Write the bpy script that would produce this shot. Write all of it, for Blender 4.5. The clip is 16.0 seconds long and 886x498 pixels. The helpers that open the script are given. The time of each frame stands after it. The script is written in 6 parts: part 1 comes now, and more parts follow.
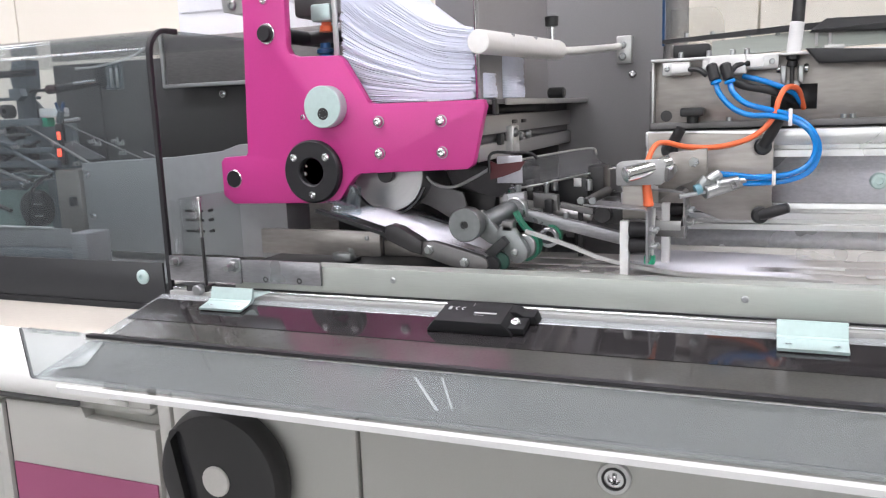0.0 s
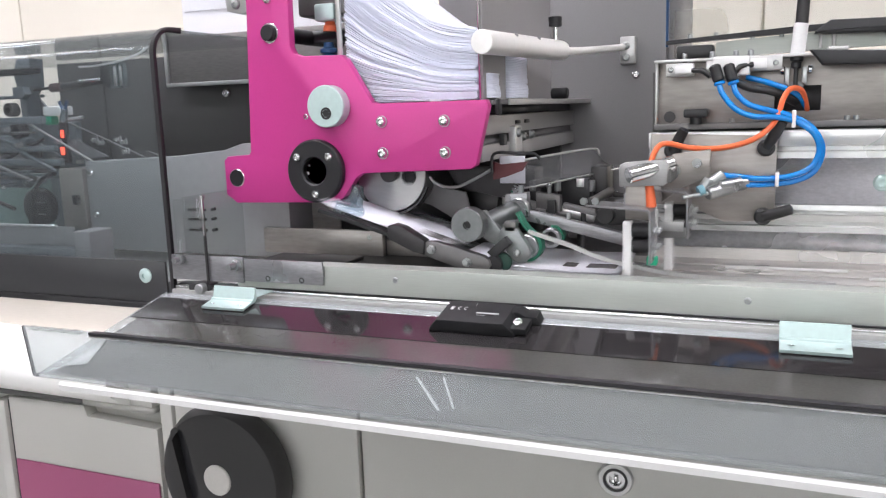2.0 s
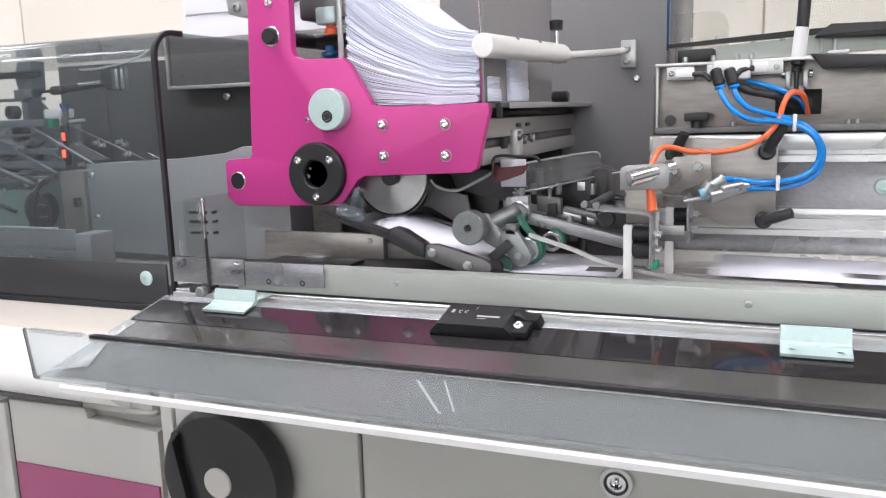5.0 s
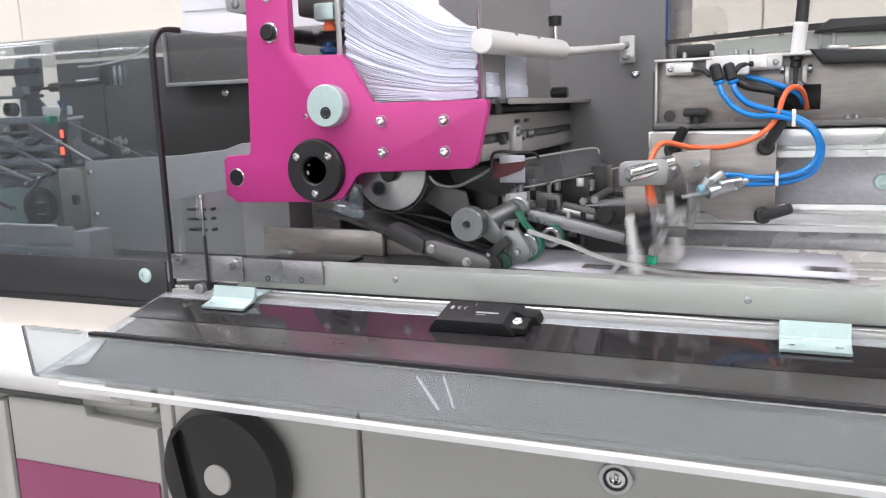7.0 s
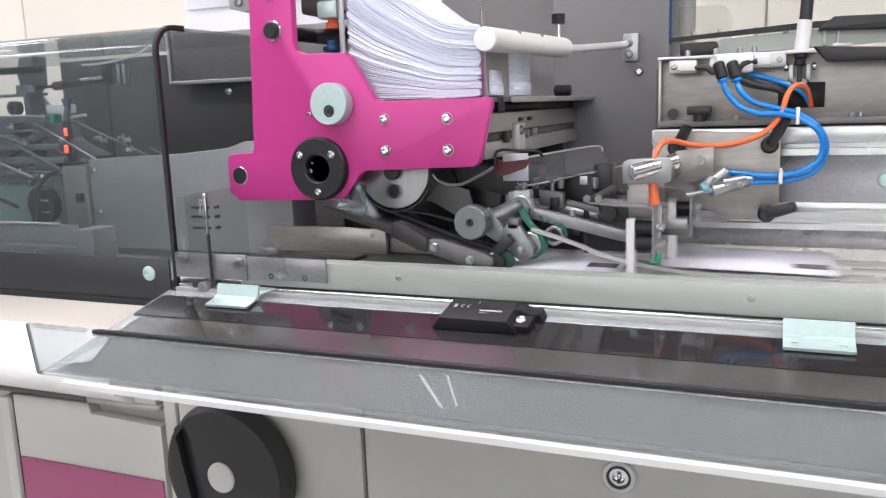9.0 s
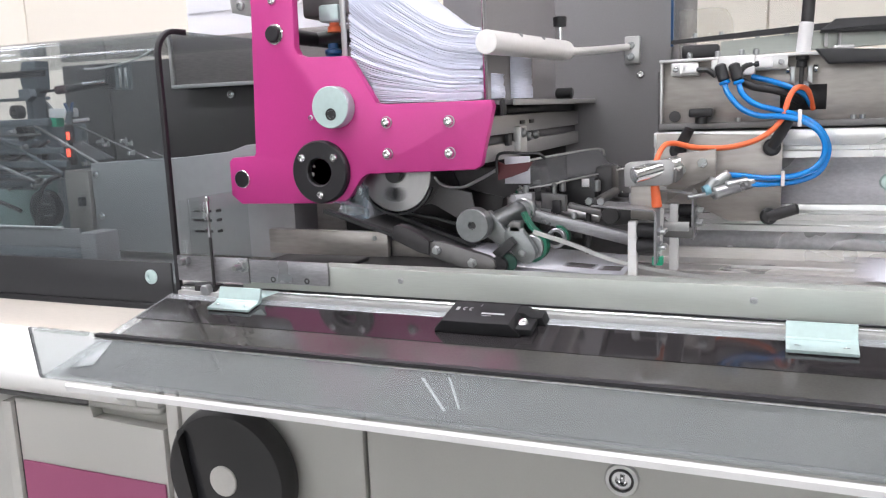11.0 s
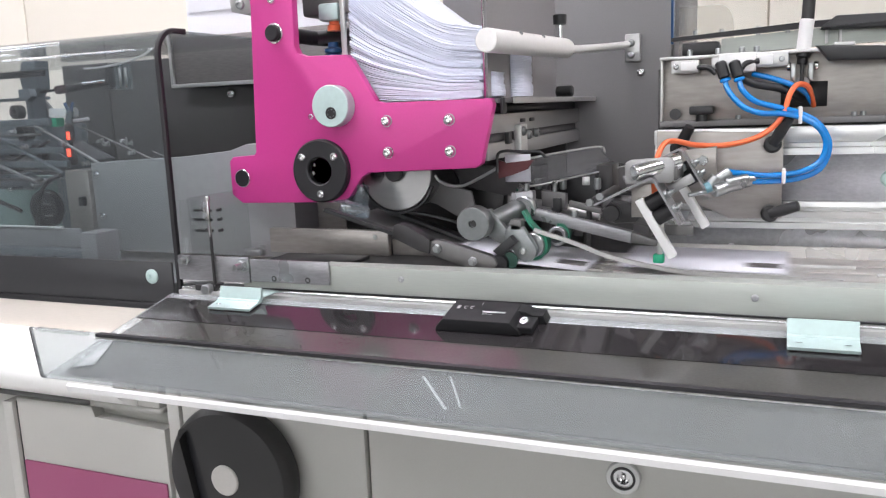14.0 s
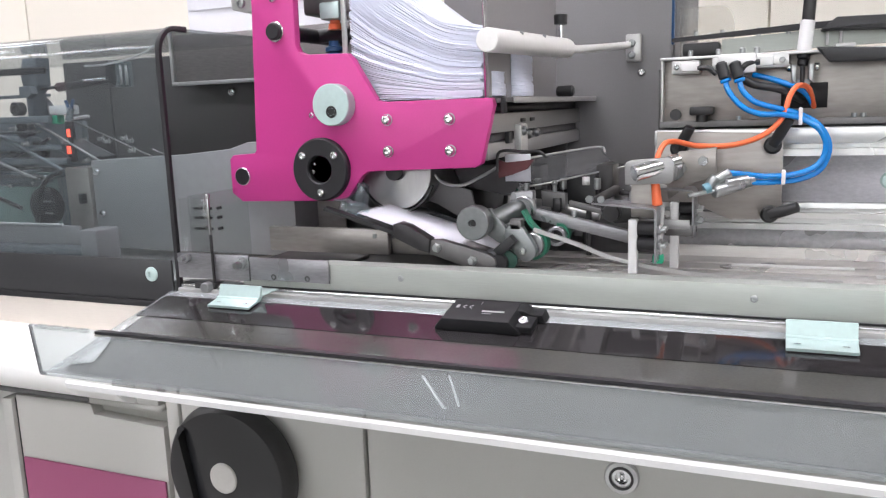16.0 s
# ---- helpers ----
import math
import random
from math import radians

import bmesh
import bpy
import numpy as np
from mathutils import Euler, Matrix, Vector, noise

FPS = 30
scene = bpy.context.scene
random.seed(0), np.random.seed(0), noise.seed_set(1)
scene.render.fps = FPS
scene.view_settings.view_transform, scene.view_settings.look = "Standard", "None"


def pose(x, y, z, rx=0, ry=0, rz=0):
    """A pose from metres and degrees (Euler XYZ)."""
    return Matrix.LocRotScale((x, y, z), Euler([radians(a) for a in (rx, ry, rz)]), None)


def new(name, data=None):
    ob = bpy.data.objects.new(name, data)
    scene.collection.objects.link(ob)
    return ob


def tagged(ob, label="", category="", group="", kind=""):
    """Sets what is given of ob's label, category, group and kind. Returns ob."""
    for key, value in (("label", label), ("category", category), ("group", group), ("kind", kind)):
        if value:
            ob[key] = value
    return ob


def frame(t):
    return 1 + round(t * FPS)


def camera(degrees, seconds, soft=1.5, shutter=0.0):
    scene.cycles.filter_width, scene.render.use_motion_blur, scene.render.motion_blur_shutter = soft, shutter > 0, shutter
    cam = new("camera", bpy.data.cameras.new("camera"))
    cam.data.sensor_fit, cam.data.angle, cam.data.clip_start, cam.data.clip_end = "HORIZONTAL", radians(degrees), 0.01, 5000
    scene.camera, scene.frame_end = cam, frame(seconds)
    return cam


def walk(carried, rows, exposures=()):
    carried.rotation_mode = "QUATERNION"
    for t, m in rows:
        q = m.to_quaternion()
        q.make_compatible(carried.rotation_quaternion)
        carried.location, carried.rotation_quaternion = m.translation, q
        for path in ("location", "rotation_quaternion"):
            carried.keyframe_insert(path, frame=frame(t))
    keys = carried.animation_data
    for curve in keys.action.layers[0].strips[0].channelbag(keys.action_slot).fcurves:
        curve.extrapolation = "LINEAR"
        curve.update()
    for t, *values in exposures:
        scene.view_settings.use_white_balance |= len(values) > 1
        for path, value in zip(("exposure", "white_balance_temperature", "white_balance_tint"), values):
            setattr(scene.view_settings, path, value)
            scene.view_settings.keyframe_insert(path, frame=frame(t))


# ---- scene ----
cam = camera(57.81, 16.0, soft=1.25, shutter=0.7)
walk(cam, [
    (0.0, pose(0.3840, -0.8122, 1.1281, 80.126, 2.125, 21.838)),
    (0.5, pose(0.3835, -0.8123, 1.1281, 80.150, 2.057, 21.892)),
    (1.0, pose(0.3836, -0.8125, 1.1284, 80.143, 1.832, 22.003)),
    (1.5, pose(0.3838, -0.8126, 1.1283, 80.111, 1.815, 21.992)),
    (2.0, pose(0.3839, -0.8122, 1.1280, 80.138, 1.882, 22.051)),
    (2.5, pose(0.3839, -0.8124, 1.1285, 80.139, 1.859, 22.066)),
    (3.0, pose(0.3840, -0.8124, 1.1280, 80.185, 1.820, 21.995)),
    (3.5, pose(0.3838, -0.8125, 1.1281, 80.252, 1.896, 21.998)),
    (4.0, pose(0.3835, -0.8126, 1.1282, 80.370, 1.836, 22.097)),
    (6.5, pose(0.3836, -0.8124, 1.1280, 80.230, 1.780, 22.047)),
    (7.0, pose(0.3837, -0.8121, 1.1279, 80.104, 1.931, 22.022)),
    (7.5, pose(0.3835, -0.8120, 1.1280, 80.085, 1.906, 22.094)),
    (8.0, pose(0.3834, -0.8121, 1.1280, 80.111, 1.851, 22.228)),
    (8.5, pose(0.3834, -0.8122, 1.1281, 80.022, 1.861, 22.226)),
    (9.0, pose(0.3836, -0.8122, 1.1280, 79.972, 1.968, 22.241)),
    (11.5, pose(0.3833, -0.8122, 1.1278, 80.223, 2.105, 22.338)),
    (12.0, pose(0.3837, -0.8121, 1.1279, 80.145, 2.124, 22.252)),
    (12.5, pose(0.3834, -0.8122, 1.1279, 80.151, 2.138, 22.279)),
    (13.0, pose(0.3835, -0.8122, 1.1279, 80.142, 2.269, 22.291)),
    (13.5, pose(0.3835, -0.8120, 1.1282, 80.072, 2.145, 22.288)),
    (14.0, pose(0.3832, -0.8117, 1.1278, 80.089, 2.304, 22.366)),
    (14.5, pose(0.3834, -0.8119, 1.1278, 80.041, 2.095, 22.359)),
    (15.0, pose(0.3833, -0.8120, 1.1281, 80.033, 1.923, 22.455)),
    (15.5, pose(0.3836, -0.8118, 1.1279, 79.988, 1.929, 22.379)),
    (16.0, pose(0.3837, -0.8119, 1.1280, 80.027, 2.017, 22.417)),
], exposures=[(0.0, 0.0), (16.0, 0.0)])

# ---- world and light ----
world = bpy.data.worlds.new("room_light")
scene.world = world
world.use_nodes = True
sky = world.node_tree.nodes.new("ShaderNodeTexSky")
sky.sky_type, sky.sun_disc = "NISHITA", False
sky.sun_elevation, sky.sun_rotation = radians(40), radians(200)
world.node_tree.links.new(sky.outputs[0], world.node_tree.nodes["Background"].inputs[0])
world.node_tree.nodes["Background"].inputs[1].default_value = 0.1
LAMP = 16.4          # emission of the ceiling luminaires
WINDOW = 3.0         # emission of the unseen windows added as front light


# ---- materials ----
def nodes_of(m):
    m.use_nodes = True
    return m.node_tree.nodes, m.node_tree.links, m.node_tree.nodes["Principled BSDF"]


def paint(name, colour, rough=0.5, metal=0.0, grain=60.0, vary=0.06, bump=0.02, stretch=(1, 1, 1), coat=0.0, wear=3.0, spec=0.5):
    """A surface with two scales of variation: fine grain and broad smudges."""
    m = bpy.data.materials.new(name)
    n, l, b = nodes_of(m)
    co = n.new("ShaderNodeTexCoord")
    mp = n.new("ShaderNodeMapping")
    mp.inputs["Scale"].default_value = stretch
    l.new(co.outputs["Object"], mp.inputs["Vector"])
    fine = n.new("ShaderNodeTexNoise")
    fine.inputs["Scale"].default_value, fine.inputs["Detail"].default_value = grain, 4
    broad = n.new("ShaderNodeTexNoise")
    broad.inputs["Scale"].default_value, broad.inputs["Detail"].default_value = wear, 3
    l.new(mp.outputs[0], fine.inputs["Vector"])
    l.new(co.outputs["Object"], broad.inputs["Vector"])
    add = n.new("ShaderNodeMath")
    add.operation = "ADD"
    l.new(fine.outputs["Fac"], add.inputs[0])
    l.new(broad.outputs["Fac"], add.inputs[1])
    span = n.new("ShaderNodeMapRange")
    span.inputs[1].default_value, span.inputs[2].default_value = 0.6, 1.4
    span.inputs[3].default_value, span.inputs[4].default_value = 1 - vary, 1 + vary
    l.new(add.outputs[0], span.inputs[0])
    mul = n.new("ShaderNodeVectorMath")
    mul.operation = "SCALE"
    mul.inputs[0].default_value = colour[:3]
    l.new(span.outputs[0], mul.inputs["Scale"])
    l.new(mul.outputs[0], b.inputs["Base Color"])
    rg = n.new("ShaderNodeMapRange")
    rg.inputs[1].default_value, rg.inputs[2].default_value = 0.3, 0.7
    rg.inputs[3].default_value, rg.inputs[4].default_value = rough * 0.85, min(1, rough * 1.2)
    l.new(broad.outputs["Fac"], rg.inputs[0])
    l.new(rg.outputs[0], b.inputs["Roughness"])
    b.inputs["Metallic"].default_value = metal
    b.inputs["Coat Weight"].default_value = coat
    b.inputs["Specular IOR Level"].default_value = spec
    if bump:
        bp = n.new("ShaderNodeBump")
        bp.inputs["Strength"].default_value, bp.inputs["Distance"].default_value = bump * 5, 0.001
        l.new(fine.outputs["Fac"], bp.inputs["Height"])
        l.new(bp.outputs[0], b.inputs["Normal"])
    return m


def acrylic(name, tint, gloss=0.045, rough=0.02, dust=0.0):
    """Clear or smoked sheet: tinted transmission with a fresnel gloss."""
    m = bpy.data.materials.new(name)
    n, l, b = nodes_of(m)
    n.remove(b)
    tr, gl, mx, fr, pw, ma = (n.new(k) for k in ("ShaderNodeBsdfTransparent", "ShaderNodeBsdfGlossy", "ShaderNodeMixShader", "ShaderNodeLayerWeight", "ShaderNodeMath", "ShaderNodeMath"))
    tr.inputs[0].default_value = (*tint, 1)
    gl.inputs["Roughness"].default_value = rough
    fr.inputs[0].default_value = 0.5
    pw.operation, ma.operation = "POWER", "MULTIPLY_ADD"
    pw.inputs[1].default_value, ma.inputs[1].default_value, ma.inputs[2].default_value = 5.0, 0.85, gloss
    l.new(fr.outputs["Facing"], pw.inputs[0])
    l.new(pw.outputs[0], ma.inputs[0])
    l.new(ma.outputs[0], mx.inputs[0])
    l.new(tr.outputs[0], mx.inputs[1])
    l.new(gl.outputs[0], mx.inputs[2])
    if dust:
        df, m2 = n.new("ShaderNodeBsdfDiffuse"), n.new("ShaderNodeMixShader")
        df.inputs[0].default_value, m2.inputs[0].default_value = (0.75, 0.78, 0.80, 1), dust
        l.new(mx.outputs[0], m2.inputs[1])
        l.new(df.outputs[0], m2.inputs[2])
        mx = m2
    l.new(mx.outputs[0], n["Material Output"].inputs[0])
    return m


def glow(name, colour, strength):
    m = bpy.data.materials.new(name)
    n, l, b = nodes_of(m)
    b.inputs["Base Color"].default_value = (*colour, 1)
    b.inputs["Emission Color"].default_value = (*colour, 1)
    b.inputs["Emission Strength"].default_value = strength
    return m


PINK = paint("magenta_powder_coat", (0.52, 0.040, 0.235), 0.42, grain=900, vary=0.05, bump=0.02)
PINK_PANEL = paint("magenta_panel", (0.30, 0.075, 0.155), 0.45, grain=700, vary=0.04, bump=0.01)
CABINET = paint("light_grey_enamel", (0.45, 0.44, 0.41), 0.45, grain=500, vary=0.03, bump=0.01)
CREAM_TOP = paint("white_laminate", (0.86, 0.85, 0.82), 0.35, grain=300, vary=0.02, bump=0.0)
STEEL = paint("brushed_stainless", (0.55, 0.525, 0.50), 0.29, 0.62, grain=90, vary=0.12, bump=0.01, stretch=(1, 8, 12), wear=9)
STEEL_V = paint("stainless_plate", (0.32, 0.295, 0.275), 0.33, 0.55, grain=22, vary=0.24, bump=0.01, stretch=(2, 2, 9), wear=12)
RAIL = paint("grey_green_bar", (0.40, 0.42, 0.385), 0.42, 0.35, grain=60, vary=0.06, bump=0.01, stretch=(1, 6, 14), wear=8)
ALU = paint("anodised_aluminium", (0.56, 0.555, 0.545), 0.33, 0.65, grain=120, vary=0.06, bump=0.01, stretch=(1, 10, 10), wear=6)
ALU_DARK = paint("dull_aluminium", (0.165, 0.160, 0.158), 0.45, 0.7, grain=120, vary=0.1, bump=0.01, wear=10)
ALU_MID = paint("satin_aluminium", (0.36, 0.355, 0.35), 0.4, 0.6, grain=120, vary=0.08, bump=0.01, stretch=(1, 10, 10), wear=8)
SENSOR = paint("matt_black_housing", (0.009, 0.009, 0.010), 0.55, grain=400, vary=0.15, bump=0.01, spec=0.3)
STEEL_DIM = paint("smeared_dull_stainless", (0.27, 0.265, 0.275), 0.3, 0.55, grain=70, vary=0.22, bump=0.01, stretch=(2, 6, 9), wear=22)
ZINC = paint("zinc_plated_steel", (0.38, 0.39, 0.39), 0.3, 0.9, grain=200, vary=0.1, bump=0.01, wear=25)
ZINC_DULL = paint("dull_zinc_steel", (0.25, 0.26, 0.262), 0.36, 0.85, grain=200, vary=0.12, bump=0.01, wear=25)
ZINC_PALE = paint("pale_passivated_zinc", (0.50, 0.62, 0.60), 0.42, 0.45, grain=200, vary=0.06, bump=0.01, wear=25)
CHROME = paint("bright_steel", (0.68, 0.68, 0.68), 0.14, 1.0, grain=200, vary=0.05, bump=0.0, wear=20)
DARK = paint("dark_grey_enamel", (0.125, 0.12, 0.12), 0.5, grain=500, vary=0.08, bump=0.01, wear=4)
DARKER = paint("charcoal_enamel", (0.075, 0.07, 0.07), 0.45, grain=500, vary=0.1, bump=0.01, wear=5)
SLATE_DECK = paint("slate_deck_enamel", (0.17, 0.18, 0.19), 0.4, 0.2, grain=200, vary=0.1, bump=0.01, wear=10)
# white paper darkened to hold the feeder's shade on the moving envelopes
PAPER_SHADED = paint("shaded_white_paper", (0.63, 0.625, 0.67), 0.7, grain=200, vary=0.06, bump=0.02, wear=14)
GREY = paint("column_grey_enamel", (0.26, 0.25, 0.255), 0.45, 0.1, grain=500, vary=0.08, bump=0.01, wear=4)
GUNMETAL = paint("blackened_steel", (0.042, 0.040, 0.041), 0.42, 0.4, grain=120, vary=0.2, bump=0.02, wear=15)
BLACK = paint("black_plastic", (0.018, 0.018, 0.019), 0.42, grain=400, vary=0.15, bump=0.01)
WHEEL = paint("matt_black_thermoset", (0.022, 0.021, 0.021), 0.5, grain=600, vary=0.12, bump=0.02)
RUBBER = paint("black_rubber", (0.011, 0.010, 0.012), 0.5, grain=500, vary=0.15, bump=0.02)
BAND = paint("black_gloss_band", (0.026, 0.024, 0.025), 0.065, grain=200, vary=0.1, bump=0.0, spec=0.6)
PAPER = paint("envelope_paper", (0.85, 0.87, 0.98), 0.8, grain=300, vary=0.04, bump=0.01)
PAPER_WHITE = paint("white_paper", (0.80, 0.79, 0.83), 0.75, grain=300, vary=0.02, bump=0.01)
PRINT = paint("dark_print", (0.10, 0.09, 0.09), 0.7, grain=300, vary=0.3, bump=0.0)
GREEN = paint("green_belt", (0.01, 0.13, 0.075), 0.5, grain=300, vary=0.1, bump=0.02)
GREEN_TIP = paint("green_plastic", (0.01, 0.36, 0.19), 0.4, grain=300, vary=0.05, bump=0.0)
BLUE = paint("blue_polyurethane_hose", (0.002, 0.20, 0.58), 0.18, grain=200, vary=0.05, bump=0.0, coat=0.3)
BLUE_DARK = paint("navy_plastic", (0.01, 0.06, 0.16), 0.35, grain=200, vary=0.05, bump=0.0)
ORANGE = paint("orange_polyurethane_hose", (0.80, 0.15, 0.05), 0.35, grain=200, vary=0.05, bump=0.0)
WHITE = paint("white_plastic", (0.74, 0.73, 0.72), 0.45, grain=300, vary=0.03, bump=0.01)
IVORY = paint("ivory_handle", (0.80, 0.78, 0.75), 0.32, 0.0, grain=200, vary=0.04, bump=0.01)
LABEL = paint("printed_grey_ink", (0.45, 0.45, 0.45), 0.6, grain=300, vary=0.1, bump=0.0)
WALL = paint("cream_wall_panel", (0.80, 0.75, 0.66), 0.6, grain=200, vary=0.02, bump=0.01, wear=1.2)
PLASTER = paint("white_plaster", (0.78, 0.77, 0.75), 0.8, grain=80, vary=0.03, bump=0.02, wear=1)
FLOOR = paint("grey_vinyl_floor", (0.42, 0.42, 0.41), 0.4, grain=60, vary=0.08, bump=0.01, wear=1.5)
SMOKE = acrylic("smoked_acrylic", (0.83, 0.86, 0.87), gloss=0.045, rough=0.0, dust=0.03)
SMOKE_LID = acrylic("smoked_lid_acrylic", (0.80, 0.82, 0.82), dust=0.20)
FILM = paint("hazy_grey_film", (0.064, 0.063, 0.058), 0.08, grain=420, vary=0.30, bump=0.0, stretch=(1, 3, 3), wear=9, spec=0.8)
CLEAR = acrylic("clear_acrylic", (0.93, 0.94, 0.94))
LED = glow("luminaire_diffuser", (0.99, 0.967, 1.045), LAMP)
DAY = glow("bright_window", (0.95, 0.98, 1.0), WINDOW)
RED_LED = glow("red_indicator", (1.0, 0.08, 0.04), 3.0)

# ---- building helpers ----
ORG = {}


def box(bm, a, b, bev=0.0):
    lo, hi = [min(p, q) for p, q in zip(a, b)], [max(p, q) for p, q in zip(a, b)]
    v = [bm.verts.new((x, y, z)) for x in (lo[0], hi[0]) for y in (lo[1], hi[1]) for z in (lo[2], hi[2])]
    f = [bm.faces.new([v[i] for i in q]) for q in ((0, 1, 3, 2), (4, 6, 7, 5), (0, 4, 5, 1), (2, 3, 7, 6), (0, 2, 6, 4), (1, 5, 7, 3))]
    if bev:
        es = list({e for g in f for e in g.edges})
        bmesh.ops.bevel(bm, geom=es, offset=bev, segments=2, affect="EDGES", profile=0.5)
    return bm


def prism(bm, pts, plane, d0, d1, bev=0.0):
    """A polygon in the plane xz, yz or xy, pushed through from d0 to d1."""
    def at(p, d):
        return {"xz": (p[0], d, p[1]), "yz": (d, p[0], p[1]), "xy": (p[0], p[1], d)}[plane]
    a, b = [bm.verts.new(at(p, d0)) for p in pts], [bm.verts.new(at(p, d1)) for p in pts]
    f = [bm.faces.new(a), bm.faces.new(b[::-1])]
    for i in range(len(pts)):
        j = (i + 1) % len(pts)
        f.append(bm.faces.new((a[j], a[i], b[i], b[j])))
    bmesh.ops.recalc_face_normals(bm, faces=f)
    if bev:
        es = list({e for g in f[:2] for e in g.edges})
        bmesh.ops.bevel(bm, geom=es, offset=bev, segments=2, affect="EDGES", profile=0.5)
    return bm


def lathe(bm, p0, p1, prof, n=28):
    """A turned body: prof is (radius, metres along the axis from p0 towards p1)."""
    p0, p1 = Vector(p0), Vector(p1)
    ax = (p1 - p0).normalized()
    u = ax.orthogonal().normalized()
    w = ax.cross(u)
    rings = []
    for r, h in prof:
        c = p0 + ax * h
        if r < 1e-6:
            rings.append([bm.verts.new(c)])
        else:
            rings.append([bm.verts.new(c + (u * math.cos(2 * math.pi * i / n) + w * math.sin(2 * math.pi * i / n)) * r) for i in range(n)])
    fs = []
    for a, b in zip(rings, rings[1:]):
        for i in range(n):
            j = (i + 1) % n
            q = [a[i % len(a)], a[j % len(a)], b[j % len(b)], b[i % len(b)]]
            q = list(dict.fromkeys(q))
            if len(q) > 2:
                fs.append(bm.faces.new(q))
    for r in (rings[0], rings[-1]):
        if len(r) > 1 and rings[0] is not rings[-1] and prof[0] != prof[-1]:
            fs.append(bm.faces.new(r))
    bmesh.ops.recalc_face_normals(bm, faces=fs)
    return bm


def rod(bm, p0, p1, r, n=20, bev=0.0, r1=None):
    d = (Vector(p1) - Vector(p0)).length
    r1 = r if r1 is None else r1
    if bev:
        return lathe(bm, p0, p1, [(r - bev, 0), (r, bev), (r1, d - bev), (r1 - bev, d)], n)
    return lathe(bm, p0, p1, [(r, 0), (r1, d)], n)


def pipe(bm, p0, p1, r, hole, n=28, bev=0.001):
    d = (Vector(p1) - Vector(p0)).length
    return lathe(bm, p0, p1, [(hole, 0), (r - bev, 0), (r, bev), (r, d - bev), (r - bev, d), (hole, d), (hole, 0)], n)


def curve_points(pts, k=8):
    pts = [Vector(p) for p in pts]
    q = [pts[0] * 2 - pts[1], *pts, pts[-1] * 2 - pts[-2]]
    out = []
    for a, b, c, d in zip(q, q[1:], q[2:], q[3:]):
        for i in range(k):
            t = i / k
            out.append(0.5 * (2 * b + (c - a) * t + (2 * a - 5 * b + 4 * c - d) * t * t + (3 * b - a - 3 * c + d) * t ** 3))
    return out + [pts[-1]]


def tube(bm, pts, r, n=10, k=8):
    """A hose or bent wire through the given points."""
    c = curve_points(pts, k)
    rings, u = [], None
    for i, p in enumerate(c):
        t = (c[min(i + 1, len(c) - 1)] - c[max(i - 1, 0)]).normalized()
        u = t.orthogonal().normalized() if u is None else (u - t * u.dot(t)).normalized()
        w = t.cross(u)
        rings.append([bm.verts.new(p + (u * math.cos(2 * math.pi * j / n) + w * math.sin(2 * math.pi * j / n)) * r) for j in range(n)])
    fs = [bm.faces.new((a[j], a[(j + 1) % n], b[(j + 1) % n], b[j])) for a, b in zip(rings, rings[1:]) for j in range(n)]
    fs += [bm.faces.new(rings[0]), bm.faces.new(rings[-1])]
    bmesh.ops.recalc_face_normals(bm, faces=fs)
    return bm


def ribbon(bm, pts, width, thick, k=6, axis=(0, 1, 0)):
    """A flat strip that follows pts, width along the axis."""
    c, ax = curve_points(pts, k), Vector(axis)
    rows = []
    for i, p in enumerate(c):
        t = (c[min(i + 1, len(c) - 1)] - c[max(i - 1, 0)]).normalized()
        nrm = t.cross(ax).normalized() * thick / 2
        rows.append([bm.verts.new(p + s * ax * width / 2 + q * nrm) for s, q in ((-1, -1), (1, -1), (1, 1), (-1, 1))])
    fs = [bm.faces.new((a[j], a[(j + 1) % 4], b[(j + 1) % 4], b[j])) for a, b in zip(rows, rows[1:]) for j in range(4)]
    fs += [bm.faces.new(rows[0]), bm.faces.new(rows[-1])]
    bmesh.ops.recalc_face_normals(bm, faces=fs)
    return bm


def mesh_of(name, bm, material, org=(0, 0, 0)):
    for f in bm.faces:
        f.smooth = True
    for e in bm.edges:
        if len(e.link_faces) == 2 and e.calc_face_angle(0) > radians(32):
            e.smooth = False
    bm.transform(Matrix.Translation(-Vector(org)))
    me = bpy.data.meshes.new(name)
    bm.to_mesh(me)
    bm.free()
    me.materials.append(material)
    return me


def thing(name, at, label, category, group=""):
    ob = new(name)
    ob.empty_display_size = 0.02
    ob.location = at
    ORG[ob] = Vector(at)
    return tagged(ob, label, category, group)


def part(name, bm, material, parent, label=""):
    org = ORG[parent]
    ob = new(name, mesh_of(name, bm, material, org))
    ob.parent = parent
    ORG[ob] = org
    return tagged(ob, label)


def solo(name, bm, material, at, label, category, group=""):
    """A thing that is one mesh."""
    ob = new(name, mesh_of(name, bm, material, at))
    ob.location = at
    ORG[ob] = Vector(at)
    return tagged(ob, label, category, group)


def fixed(name, bm, material, label):
    ob = new(name, mesh_of(name, bm, material))
    ORG[ob] = Vector((0, 0, 0))
    return tagged(ob, label, kind="structure")


def N():
    return bmesh.new()


def bolt_head(bm, p, d, r=0.0055, h=0.004, n=14):
    """A domed socket screw at p whose head points along d."""
    p, d = Vector(p), Vector(d).normalized()
    return lathe(bm, p, p + d, [(r, 0), (r, h * 0.35), (r * 0.82, h * 0.8), (r * 0.5, h), (r * 0.45, h), (r * 0.42, h * 0.45), (0, h * 0.4)], n)


